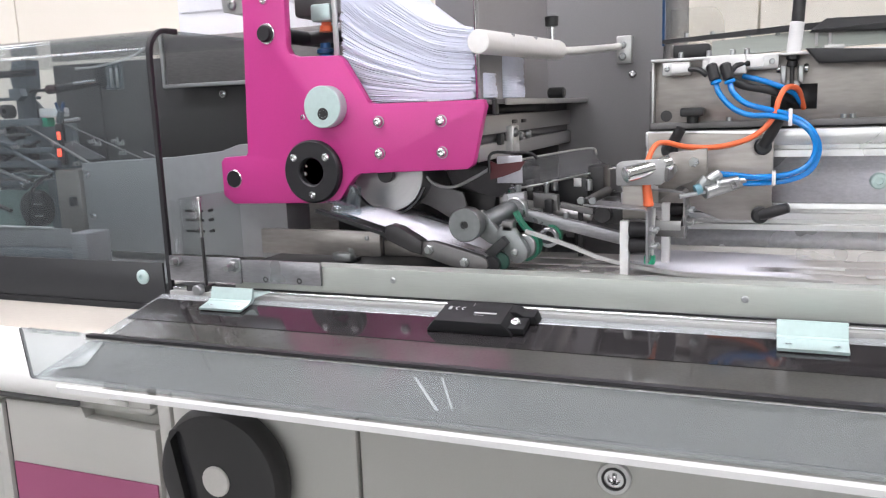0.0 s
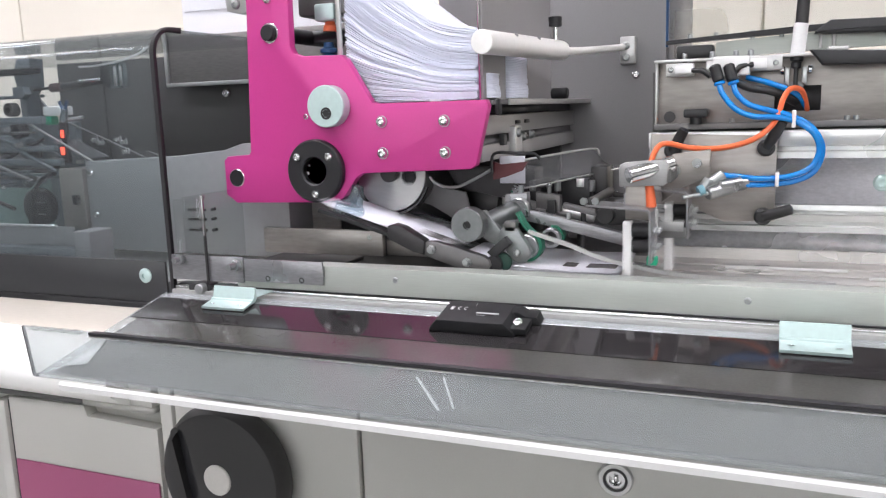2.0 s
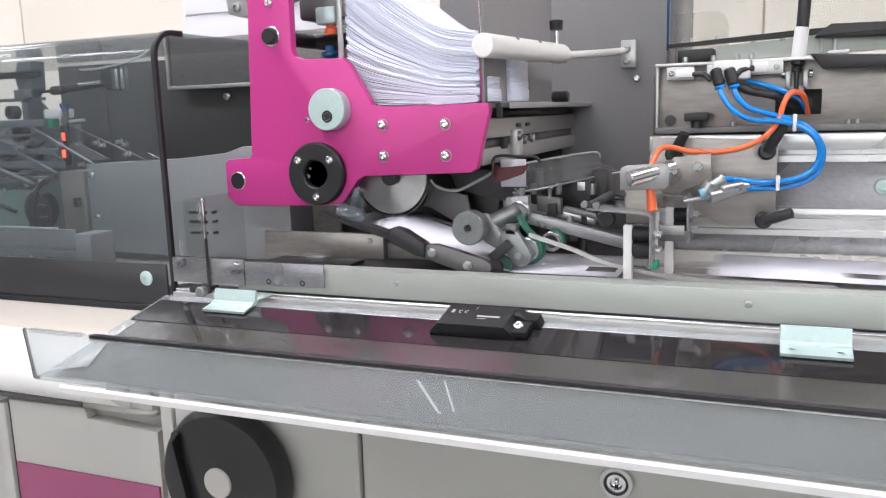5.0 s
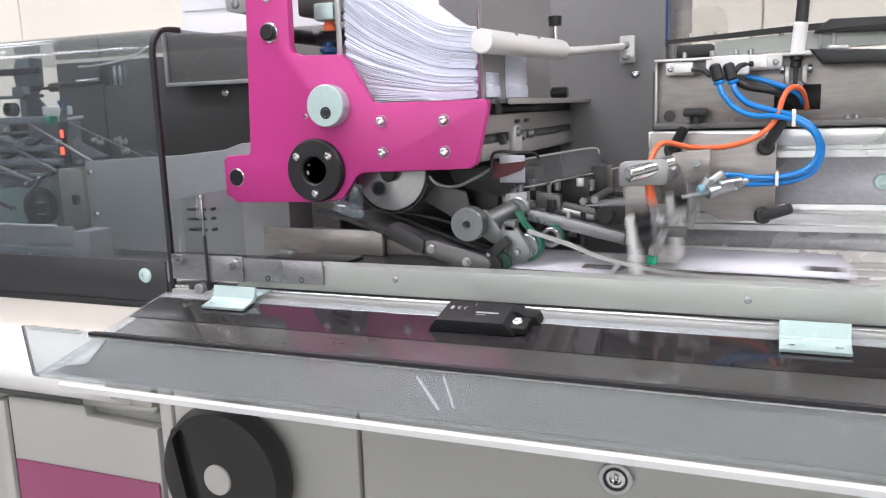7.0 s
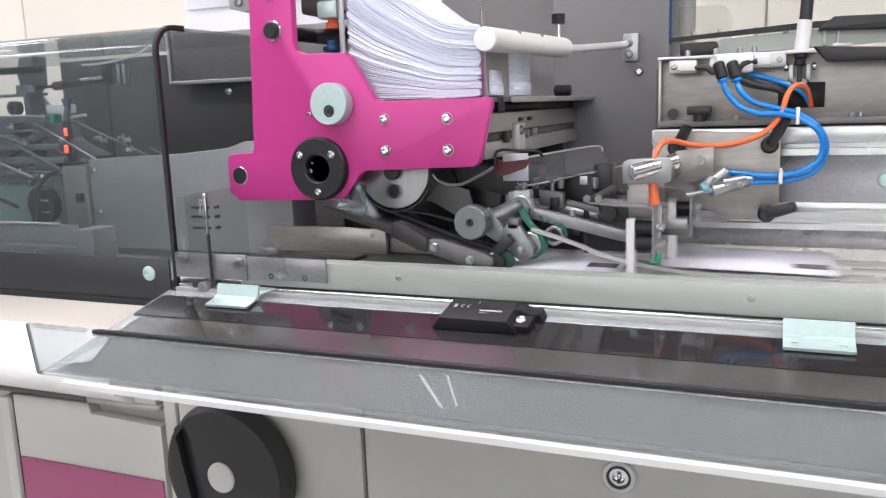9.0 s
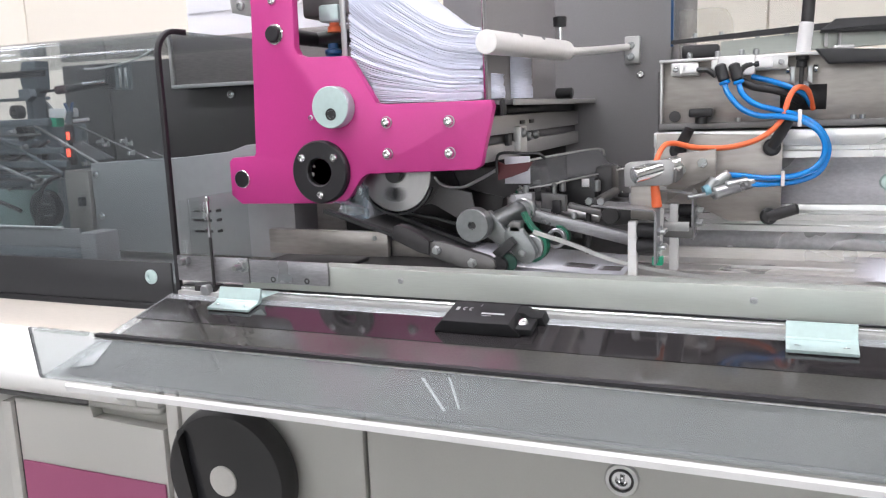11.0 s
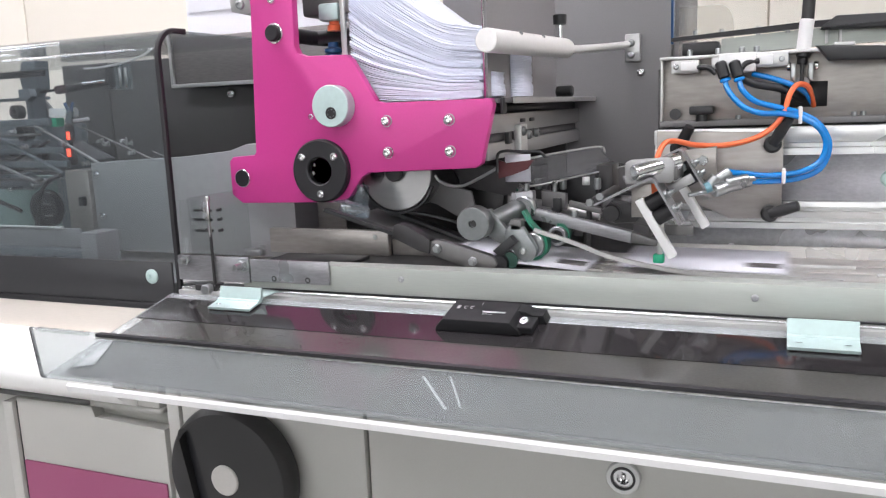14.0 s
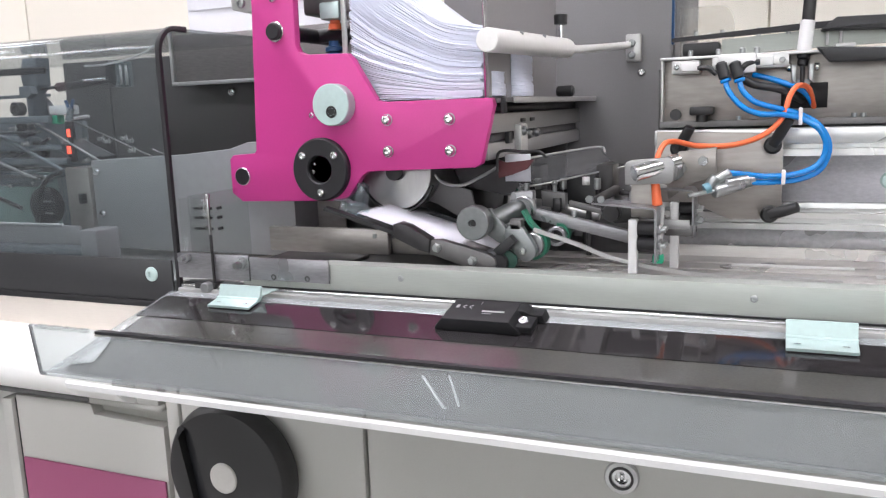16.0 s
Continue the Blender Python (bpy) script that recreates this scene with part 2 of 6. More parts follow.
def hex_nut(bm, p, d, r=0.006, h=0.005):
    p, d = Vector(p), Vector(d).normalized()
    return lathe(bm, p, p + d * h, [(r * 0.9, 0), (r, h * 0.15), (r, h * 0.85), (r * 0.9, h)], 6)


# ---- the room ----
fixed("floor", box(N(), (-6, -5, -0.1), (5, 2.0, 0)), FLOOR, "pale grey vinyl floor of the workshop")
fixed("ceiling", box(N(), (-6, -5, 2.9), (5, 2.2, 3.0)), PLASTER, "white plaster ceiling with luminaires")
back = fixed("wall_back", box(N(), (-6, 2.02, 0), (5, 2.2, 2.9)), WALL, "cream panelled wall behind the machine")
for i in range(-5, 5):
    x0 = 0.345 + i * 1.06
    part("wall_panel", box(N(), (x0 + 0.004, 2.0, 0.02), (x0 + 1.056, 2.03, 2.88), 0.003), WALL, back)
fixed("wall_left", box(N(), (-6.2, -5, 0), (-6, 2.2, 2.9)), PLASTER, "plain white side wall")
fixed("wall_right", box(N(), (5, -5, 0), (5.2, 2.2, 2.9)), PLASTER, "plain white side wall")
front = fixed("wall_front", box(N(), (-6, -5.2, 0), (5, -5, 2.9)), PLASTER, "plain white wall with a row of windows")
# glowing windows out of view, assumed so that soft light comes from the front
for i in range(3):
    x0 = -2.6 + i * 2.5
    w = new("window_%d" % (i + 1))
    w.location = (x0, -4.99, 0.9)
    ORG[w] = Vector(w.location)
    tagged(w, "unseen bright window in white frame, added for front light", kind="structure")
    part("pane", box(N(), (x0, -4.995, 0.95), (x0 + 2.0, -4.985, 2.45)), DAY, w)
    fr = N()
    for a, b in (((x0 - 0.06, -5, 0.88), (x0, -4.95, 2.52)), ((x0 + 2, -5, 0.88), (x0 + 2.06, -4.95, 2.52)), ((x0, -5, 0.88), (x0 + 2, -4.95, 0.95)), ((x0, -5, 2.45), (x0 + 2, -4.95, 2.52))):
        box(fr, a, b)
    part("window_frame", fr, WHITE, w)
for i, (lx, ly) in enumerate(((-3.2, -1.9), (-0.6, -1.9), (2.0, -1.9), (-3.2, -0.5), (-0.6, -0.5), (2.0, -0.5), (-3.2, 0.85), (-0.6, 0.85), (2.0, 0.85))):
    lum = thing("ceiling_light", (lx, ly, 2.9), "white rectangular ceiling luminaire with a lit diffuser", "ceiling light", "ceiling luminaires")
    part("frame", box(N(), (lx - 0.75, ly - 0.22, 2.84), (lx + 0.75, ly + 0.22, 2.9), 0.005), WHITE, lum)
    part("diffuser", box(N(), (lx - 0.72, ly - 0.19, 2.832), (lx + 0.72, ly + 0.19, 2.845)), LED, lum)

# ---- machine base ----
base = thing("machine_base", (0.2, 0.2, 0.0), "light grey enamelled base cabinet of the inserting machine", "machine base")
part("body", box(N(), (-0.262, -0.112, 0.06), (2.2, 0.9, 0.925), 0.004), CABINET, base)
part("plinth", box(N(), (-1.6, -0.06, 0.0), (2.2, 0.88, 0.06)), DARK, base)
part("body", box(N(), (-1.6, -0.095, 0.06), (-0.264, 0.9, 0.80), 0.004), CABINET, base)
part("front_panel", box(N(), (-0.238, -0.124, 0.10), (-0.002, -0.113, 0.893), 0.003), CABINET, base)
fp = part("front_panel", box(N(), (0.002, -0.124, 0.10), (0.90, -0.113, 0.893), 0.003), CABINET, base)
part("front_panel", box(N(), (0.904, -0.124, 0.10), (1.8, -0.113, 0.893), 0.003), CABINET, base)
part("corner_post", box(N(), (-0.260, -0.124, 0.06), (-0.242, -0.113, 0.893), 0.003), CABINET, base)
lk = part("lock_escutcheon", pipe(N(), (0.2635, -0.124, 0.7935), (0.2635, -0.130, 0.7935), 0.0155, 0.009), ALU, fp, "round bright cam lock escutcheon")
lb = lathe(N(), (0.2635, -0.124, 0.7935), (0.2635, -0.131, 0.7935), [(0.0095, 0), (0.0095, 0.003), (0.0085, 0.0055), (0.006, 0.0055), (0.0055, 0.001), (0.0, 0.001)], 24)
box(lb, (0.2620, -0.1285, 0.7885), (0.2650, -0.125, 0.7985))
part("lock_ring", pipe(N(), (0.2635, -0.1295, 0.7935), (0.2635, -0.1312, 0.7935), 0.0112, 0.009, 28, 0.0004), GUNMETAL, lk)
part("lock_barrel", lb, CHROME, lk, "double-bit lock barrel")

unit = thing("drawer_cabinet", (-0.38, -0.10, 0.06), "light grey cabinet unit with a magenta lower panel", "cabinet")
part("drawer_front", prism(N(), [(-0.503, 0.30), (-0.266, 0.30), (-0.266, 0.773), (-0.372, 0.777), (-0.376, 0.790), (-0.503, 0.788)], "xz", -0.124, -0.096, 0.002), CABINET, unit)
part("grip_recess", box(N(), (-0.40, -0.108, 0.765), (-0.268, -0.0955, 0.7985)), CABINET, unit, "shadowed grip recess above the front")
part("color_panel", box(N(), (-0.498, -0.1275, 0.32), (-0.268, -0.1245, 0.706), 0.001), PINK_PANEL, unit, "magenta painted panel")
part("side_post", box(N(), (-0.526, -0.126, 0.06), (-0.509, -0.096, 0.782), 0.002), CABINET, unit)
part("seal", box(N(), (-0.509, -0.120, 0.06), (-0.5035, -0.096, 0.782)), RUBBER, unit)

# worktop at the left of the machine
wt = thing("worktop", (-0.9, -0.1, 0.80), "white laminate worktop with a rounded front edge", "worktop")
prof = [(-0.090, 0.800), (-0.128, 0.800), (-0.140, 0.806), (-0.154, 0.818), (-0.160, 0.832), (-0.158, 0.848), (-0.150, 0.862), (-0.138, 0.871), (-0.120, 0.877), (-0.090, 0.877)]
part("slab", prism(N(), prof, "yz", -1.6, -0.300), CREAM_TOP, wt)
part("end_face", box(N(), (-0.2995, -0.128, 0.800), (-0.266, -0.090, 0.877), 0.002), CABINET, wt)
# dark strip puts the shade below the worktop edge into colour
part("under_edge", box(N(), (-1.6, -0.130, 0.794), (-0.374, -0.112, 0.7998)), DARK, wt, "dark strip standing in for shade under the edge")
part("under_edge", box(N(), (-0.373, -0.1275, 0.7925), (-0.266, -0.112, 0.7995)), CABINET, wt)
part("upstand", box(N(), (-1.6, -0.1045, 0.877), (-0.266, -0.092, 0.914), 0.001), paint("pale_stainless", (0.72, 0.66, 0.60), 0.45, 0.4, grain=90, vary=0.05, stretch=(1, 8, 12)), wt, "pale stainless upstand strip")

# hand wheel
hw = thing("hand_wheel", (-0.170, -0.125, 0.737), "matt black disc hand wheel with a pale centre cap", "hand wheel")
c0 = Vector((-0.1550, -0.165, 0.7440))
R = 0.0800
disc = N()
prof = [(0.02, 0), (R - 0.012, 0.002), (R - 0.002, 0.010), (R, 0.020), (R - 0.003, 0.029), (R - 0.007, 0.0340), (R - 0.011, 0.0352)]
lathe(disc, c0 + Vector((0, 0.04, 0)), c0, prof, 72)
yf = c0.y + 0.04 - 0.0352
rim = [f for f in disc.faces if len(f.verts) == 72 and abs(f.calc_center_median().y - yf) < 1e-4][0]
loop = list(rim.edges)
bmesh.ops.delete(disc, geom=[rim], context="FACES_ONLY")
slot = [(c0.x - 0.040 + 0.0100 * math.cos(a), c0.z + 0.002 + 0.0100 * math.sin(a) + (0.041 if i < 9 else -0.041)) for i, a in enumerate([i * math.pi / 8 for i in range(9)] + [math.pi + i * math.pi / 8 for i in range(9)])]
slot = [(x - (z - c0.z) * 0.2, z) for x, z in slot]
sv, sd = [disc.verts.new((x, yf, z)) for x, z in slot], [disc.verts.new((x, yf + 0.014, z)) for x, z in slot]
loop += [disc.edges.new((sv[i], sv[(i + 1) % 18])) for i in range(18)]
bmesh.ops.triangle_fill(disc, edges=loop, use_beauty=True)
for i in range(18):
    k = (i + 1) % 18
    disc.faces.new((sv[i], sv[k], sd[k], sd[i]))
disc.faces.new(sd)
bmesh.ops.recalc_face_normals(disc, faces=disc.faces[:])
dk = part("disc", disc, WHEEL, hw)
part("centre_cap", lathe(N(), c0 + Vector((0, 0.012, 0)), c0 - Vector((0, 0.01, 0)), [(0.0172, 0), (0.0172, 0.0085), (0.0160, 0.0095), (0, 0.010)], 32), paint("pale_grey_cap", (0.50, 0.48, 0.45), 0.45, grain=300, vary=0.05), hw, "pale grey centre cap")
gr = prism(N(), [(c0.x - 0.040 + (x - c0.x + 0.040) * 0.85, z) for x, z in slot], "xz", yf + 0.008, yf + 0.0138)
part("folding_grip", gr, paint("deep_black_grip", (0.006, 0.006, 0.008), 0.35, grain=300, vary=0.2), hw, "folded black grip in its slot")
part("shaft", rod(N(), c0 + Vector((0, 0.06, 0)), c0 + Vector((0, 0.03, 0)), 0.02), ZINC, hw)

# ---- front rail ----
rail = thing("front_rail", (0.2, -0.1, 0.925), "grey-green metal front rail with an aluminium edge profile", "rail")
part("bar", box(N(), (-0.155, -0.100, 0.9425), (1.6, -0.090, 0.9715), 0.0012), RAIL, rail)
part("top_flange", box(N(), (-0.060, -0.0885, 0.9665), (1.6, -0.072, 0.9705), 0.001), RAIL, rail)
part("edge_profile", box(N(), (-0.235, -0.1125, 0.9305), (1.6, -0.0885, 0.9392), 0.0004), paint("satin_grey_profile", (0.44, 0.44, 0.43), 0.42, 0.3, grain=60, vary=0.08, bump=0.01, stretch=(1, 10, 14), wear=8), rail, "satin aluminium edge profile")
part("edge_bead", rod(N(), (-0.235, -0.1045, 0.9408), (1.6, -0.1045, 0.9408), 0.0019, 12), CHROME, rail, "bright polished bead")
part("edge_bead", rod(N(), (-0.235, -0.1135, 0.9292), (1.6, -0.1135, 0.9292), 0.0012, 12), CHROME, rail, "bright polished bead")
part("seal", box(N(), (-0.235, -0.1012, 0.9427), (1.6, -0.0885, 0.9440)), BLACK, rail)
part("base_bar", box(N(), (-0.235, -0.1125, 0.9255), (1.6, -0.0885, 0.9303)), ALU_DARK, rail)
for x, z in ((0.0375, 0.9605), (0.3695, 0.9590), (0.73, 0.957)):
    part("screw", bolt_head(N(), (x, -0.100, z), (0, -1, 0), 0.0032, 0.0016), ZINC, rail)
bk = part("bracket", box(N(), (-0.142, -0.1035, 0.951), (-0.044, -0.1005, 0.976), 0.001), STEEL_DIM, rail, "thin stainless bracket plate")
for x, z in ((-0.112, 0.9555), (-0.070, 0.9555)):
    part("hole", pipe(N(), (x, -0.1034, z), (x, -0.1039, z), 0.0032, 0.0018, 16, 0.0002), GUNMETAL, bk)
part("bracket", box(N(), (-0.240, -0.1035, 0.949), (-0.1435, -0.1005, 0.9775), 0.001), STEEL_DIM, rail, "thin stainless bracket plate")
hb = N()
hex_nut(hb, (-0.150, -0.104, 0.969), (0, -1, 0), 0.006, 0.006)
rod(hb, (-0.150, -0.110, 0.969), (-0.150, -0.120, 0.969), 0.0033)
lathe(hb, (-0.150, -0.1035, 0.969), (-0.150, -0.11, 0.969), [(0.0078, 0), (0.0078, 0.001), (0.004, 0.0011)], 20)
part("hex_bolt", hb, ZINC, rail)
hb = N()
hex_nut(hb, (-0.225, -0.104, 0.973), (0, -1, 0), 0.006, 0.006)
rod(hb, (-0.225, -0.110, 0.973), (-0.225, -0.117, 0.973), 0.0033)
part("hex_bolt", hb, ZINC, rail)

# clear guard plate on edge at the cover's end
gd = thing("guard_plate", (-0.20, -0.095, 0.945), "narrow clear acrylic guard plate with slots and bolts", "guard plate")
part("plate", box(N(), (-0.232, -0.088, 0.945), (-0.228, 0.02, 1.040), 0.001), CLEAR, gd)
part("rim", box(N(), (-0.1895, -0.1080, 0.946), (-0.1872, -0.1050, 1.000), 0.0004), GUNMETAL, gd, "dark lower plate edge")
part("rim", box(N(), (-0.1895, -0.1080, 1.0003), (-0.1872, -0.1050, 1.041), 0.0004), CHROME, gd, "bright polished plate edge")
part("cap", rod(N(), (-0.1884, -0.1065, 1.040), (-0.1884, -0.1065, 1.0445), 0.0028, 12, 0.0006), CHROME, gd)
for z in (1.0275, 1.017, 1.0045):
    part("slot_screw", rod(N(), (-0.206, -0.0905, z), (-0.206, -0.0875, z), 0.0024, 12), CHROME, gd)
    part("slot_pin", rod(N(), (-0.1900, -0.0895, z - 0.0005), (-0.1850, -0.0895, z + 0.0005), 0.0018, 10), BLACK, gd)
part("plate", box(N(), (-0.2275, -0.1075, 0.979), (-0.1896, -0.1058, 1.040), 0.0005), CLEAR, gd)
for z in (1.0265, 1.016, 1.0035):
    part("slot", box(N(), (-0.2225, -0.0895, z - 0.0014), (-0.1985, -0.088, z + 0.0014)), BLACK, gd, "dark adjusting slot")
cl = N()
box(cl, (-0.214, -0.110, 0.934), (-0.186, -0.092, 0.946), 0.002)
part("clamp", cl, GUNMETAL, gd)
cl = N()
rod(cl, (-0.194, -0.118, 0.942), (-0.194, -0.108, 0.942), 0.006, 16, 0.001)
part("screw", cl, ZINC, gd)

# ---- open smoked lid ----
lid = thing("hinged_lid", (0.2, -0.117, 0.934), "open smoked acrylic lid with a glossy black band", "machine lid")
ang = radians(12.02)
fwd = Vector((0, -math.cos(ang), -math.sin(ang)))
upn = Vector((0, -math.sin(ang), math.cos(ang)))
hinge = Vector((0, -0.130, 0.9372))
LX0, LX1 = -0.2288, 1.45


def lid_at(d, h):
    """Metres along the lid from the hinge line and metres above its sheet."""
    p = hinge + fwd * d + upn * h
    return (p.y, p.z)


lipdir = radians(83.47)
out = [lid_at(0.0, 0.0), lid_at(0.1757, 0.0)]
e0 = Vector(lid_at(0.1817, 0.0))
top = e0 + Vector((-math.cos(lipdir), math.sin(lipdir))) * 0.0511
pa, pb = Vector(out[1]), e0 + (top - e0) * 0.13
bend = [pa * (1 - t) ** 2 + e0 * 2 * t * (1 - t) + pb * t * t for t in [i / 8 for i in range(9)]]
line = [Vector(out[0])] + bend + [top]
th = 0.0028
off = []
for i, p in enumerate(line):
    d = (line[min(i + 1, len(line) - 1)] - line[max(i - 1, 0)]).normalized()
    off.append(p + Vector((d.y, -d.x)) * th * (1 if Vector((d.y, -d.x)).y > 0 else -1) if i < 4 else p + Vector((d.y, -d.x)) * th)
poly = [tuple(p) for p in line] + [tuple(p) for p in reversed(off)]
part("sheet", prism(N(), poly, "yz", LX0, LX1), SMOKE_LID, lid)
part("end_edge", prism(N(), poly[1:-1], "yz", LX0 - 0.0014, LX0 - 0.0001), paint("dark_cut_edge", (0.05, 0.05, 0.05), 0.3), lid, "dark polished end edge")
bnd = [lid_at(0.015, 0.0035), lid_at(0.062, 0.0035), lid_at(0.062, 0.0047), lid_at(0.015, 0.0047)]
flm = [lid_at(0.0622, 0.0032), lid_at(0.1745, 0.0032), lid_at(0.1745, 0.0040), lid_at(0.0622, 0.0040)]
part("film", prism(N(), flm, "yz", LX0 + 0.016, LX1), FILM, lid, "hazy grey protective film")
part("band", prism(N(), bnd, "yz", LX0 + 0.006, LX1), BAND, lid, "glossy black band along the hinge")
cu = N()
cv = [cu.verts.new((x, *lid_at(d, q))) for x, d, q in ((-0.2115, 0.1634, 0.0046), (-0.1876, 0.1572, 0.0060), (-0.2117, 0.1022, 0.0046), (-0.2132, 0.1060, 0.0046))]
cw = [cu.verts.new(v.co + upn * 0.0004) for v in cv]
cu.faces.new(cv[::-1])
cu.faces.new(cw)
for i in range(4):
    cu.faces.new((cv[i], cv[(i + 1) % 4], cw[(i + 1) % 4], cw[i]))
LIFTED_AND_GLINT = paint("lifted_film_and_glint", (0.78, 0.80, 0.80), 0.2, grain=60, vary=0.08, stretch=(8, 1, 1))
part("film_edge", cu, LIFTED_AND_GLINT, lid, "lifted pale edge of the film")
# two pale slivers that stand in for bright reflections in the film
for (xa, da), (xb, db), w in (((0.1258, 0.1207), (0.1609, 0.1623), 0.0016), ((0.1474, 0.1168), (0.1711, 0.158), 0.0011)):
    cr = N()
    cv = [cr.verts.new((x, *lid_at(d, q))) for x, d, q in ((xa - w, da, 0.0041), (xb - w, db, 0.0041), (xb + w, db, 0.0041), (xa + w, da, 0.0041), (xb, db, 0.0050), (xa, da, 0.0050))]
    for f in ((0, 1, 4, 5), (3, 5, 4, 2), (0, 5, 3), (1, 2, 4), (0, 3, 2, 1)):
        cr.faces.new([cv[i] for i in f])
    bmesh.ops.recalc_face_normals(cr, faces=cr.faces[:])
    part("reflection_sliver", cr, LIFTED_AND_GLINT, lid, "pale sliver standing in for a bright reflection")
tp = [tuple(top + Vector((0.0025, -0.0018))), tuple(top + Vector((-0.0035, -0.0014))), tuple(top + Vector((-0.0035, 0.0012))), tuple(top + Vector((0.0025, 0.0012)))]
ep = [tuple(top + Vector((-0.0005, -0.0030))), tuple(top + Vector((-0.0040, -0.0028))), tuple(top + Vector((-0.0040, -0.0019))), tuple(top + Vector((-0.0005, -0.0021)))]
part("strip_lip", prism(N(), ep, "yz", LX0 + 0.080, LX1), ALU, lid, "thin bright lip under the edge strip")
part("edge_strip", prism(N(), tp, "yz", LX0 + 0.080, LX1, 0.0008), RUBBER, lid, "black rubber edge strip")
lo = Vector(lid_at(0.1817, 0.0))
hp = [(lo.x - 0.0060, lo.y - 0.0048), (lo.x - 0.0072, lo.y + 0.0005), (lo.x - 0.0052, lo.y + 0.0030), (lo.x - 0.0035, lo.y + 0.0022), (lo.x - 0.0030, lo.y - 0.0048)]
part("handle_strip", prism(N(), hp, "yz", LX0 + 0.036, LX1, 0.001), WHITE, lid, "white handle strip under the front bend")
for s in (0, 1, 2, 3):
    x0 = LX0 + 0.010 + s * 0.016
    part("edge_clip", prism(N(), tp, "yz", x0, x0 + 0.012, 0.0008), CLEAR, lid)

# hinges
def hinge_plate(x):
    h = thing("hinge", (x, -0.114, 0.937), "pale passivated steel hinge joining the lid to the rail", "hinge", "lid hinges")
    k0, k1 = lid_at(0.0165, 0.0062), lid_at(0.0165, 0.0086)
    part("fixed_leaf", prism(N(), [(k0[0] + 0.004, 0.9545), (k0[0] + 0.0055, 0.9545), (k0[0] + 0.0055, 0.9440), (k0[0] + 0.002, k0[1]), (k0[0], k1[1])], "yz", x - 0.0255, x + 0.0255), ZINC_PALE, h)
    part("mounting_tab", box(N(), (x - 0.0255, -0.1410, 0.9440), (x + 0.0255, -0.1127, 0.9455)), ZINC_PALE, h)
    lv = [lid_at(0.019, 0.0060), lid_at(0.036, 0.0060), lid_at(0.036, 0.0085), lid_at(0.019, 0.0085)]
    part("moving_leaf", prism(N(), lv, "yz", x - 0.0255, x + 0.0255, 0.0006), ZINC_PALE, h)
    kc = lid_at(0.0175, 0.0078)
    part("knuckle", rod(N(), (x - 0.0255, *kc), (x + 0.0255, *kc), 0.0021), ZINC_PALE, h)
    for sx in (-0.017, 0.017):
        cs = lathe(N(), Vector((x + sx, *lid_at(0.028, 0.0085))), Vector((x + sx, *lid_at(0.022, 0.02))), [(0.0032, 0), (0.0026, 0.0004), (0.0012, 0.0002), (0, 0.0002)], 14)
        part("screw", cs, CHROME, h)
    kb = [lid_at(0.016, 0.0047), lid_at(0.035, 0.0047), lid_at(0.035, 0.0059), lid_at(0.016, 0.0059)]
    part("backing", prism(N(), kb, "yz", x - 0.024, x + 0.024), RUBBER, h)


hinge_plate(-0.1260)
hinge_plate(0.4200)

# safety sensor
sn = thing("safety_sensor", (0.142, -0.125, 0.934), "black plastic safety switch with grey print and one screw", "sensor")
bd = N()
prism(bd, [(0.1005, 0.0), (0.101, 0.003), (0.109, 0.0122), (0.171, 0.0122), (0.179, 0.004), (0.180, 0.0)], "xz", -0.021, 0.019, 0.0015)
tilt = Matrix.Translation((0.004, *lid_at(0.023, 0.0049))) @ Matrix.Rotation(ang, 4, "X")
bd.transform(tilt)
part("body", bd, SENSOR, sn)
er = N()
prism(er, [(0.171, 0.0), (0.171, 0.0115), (0.178, 0.0115), (0.184, 0.008), (0.194, 0.008), (0.197, 0.0)], "xz", 0.004, 0.019, 0.001)
er.transform(tilt)
part("ear", er, SENSOR, sn)
er = N()
box(er, (0.172, -0.018, 0.001), (0.190, 0.004, 0.007), 0.001)
er.transform(tilt)
part("ear", er, SENSOR, sn)
sc = bolt_head(N(), (0.181, -0.008, 0.007), (0, -0.5, 1), 0.0048, 0.004)
sc.transform(tilt)
part("screw", sc, CHROME, sn, "bright fixing screw")
for a, b in (((0.1145, 0.001), (0.1175, 0.007)), ((0.141, -0.004), (0.162, -0.0015)), ((0.142, -0.0075), (0.151, -0.007)), ((0.136, 0.010), (0.1365, 0.015))):
    ink = N()
    box(ink, (a[0], a[1], 0.0122), (b[0], b[1], 0.0124))
    ink.transform(tilt)
    part("print", ink, LABEL, sn)
for x in (0.124, 0.130):
    ink = N()
    for i in range(8):
        a0, a1 = math.pi * (0.5 + i / 8), math.pi * (0.5 + (i + 1) / 8)
        q = [(x + 0.003 * math.cos(a), 0.004 + 0.003 * math.sin(a)) for a in (a0, a1)] + [(x + 0.0022 * math.cos(a), 0.004 + 0.0022 * math.sin(a)) for a in (a1, a0)]
        prism(ink, q, "xy", 0.0122, 0.0124)
    ink.transform(tilt)
    part("print", ink, LABEL, sn)

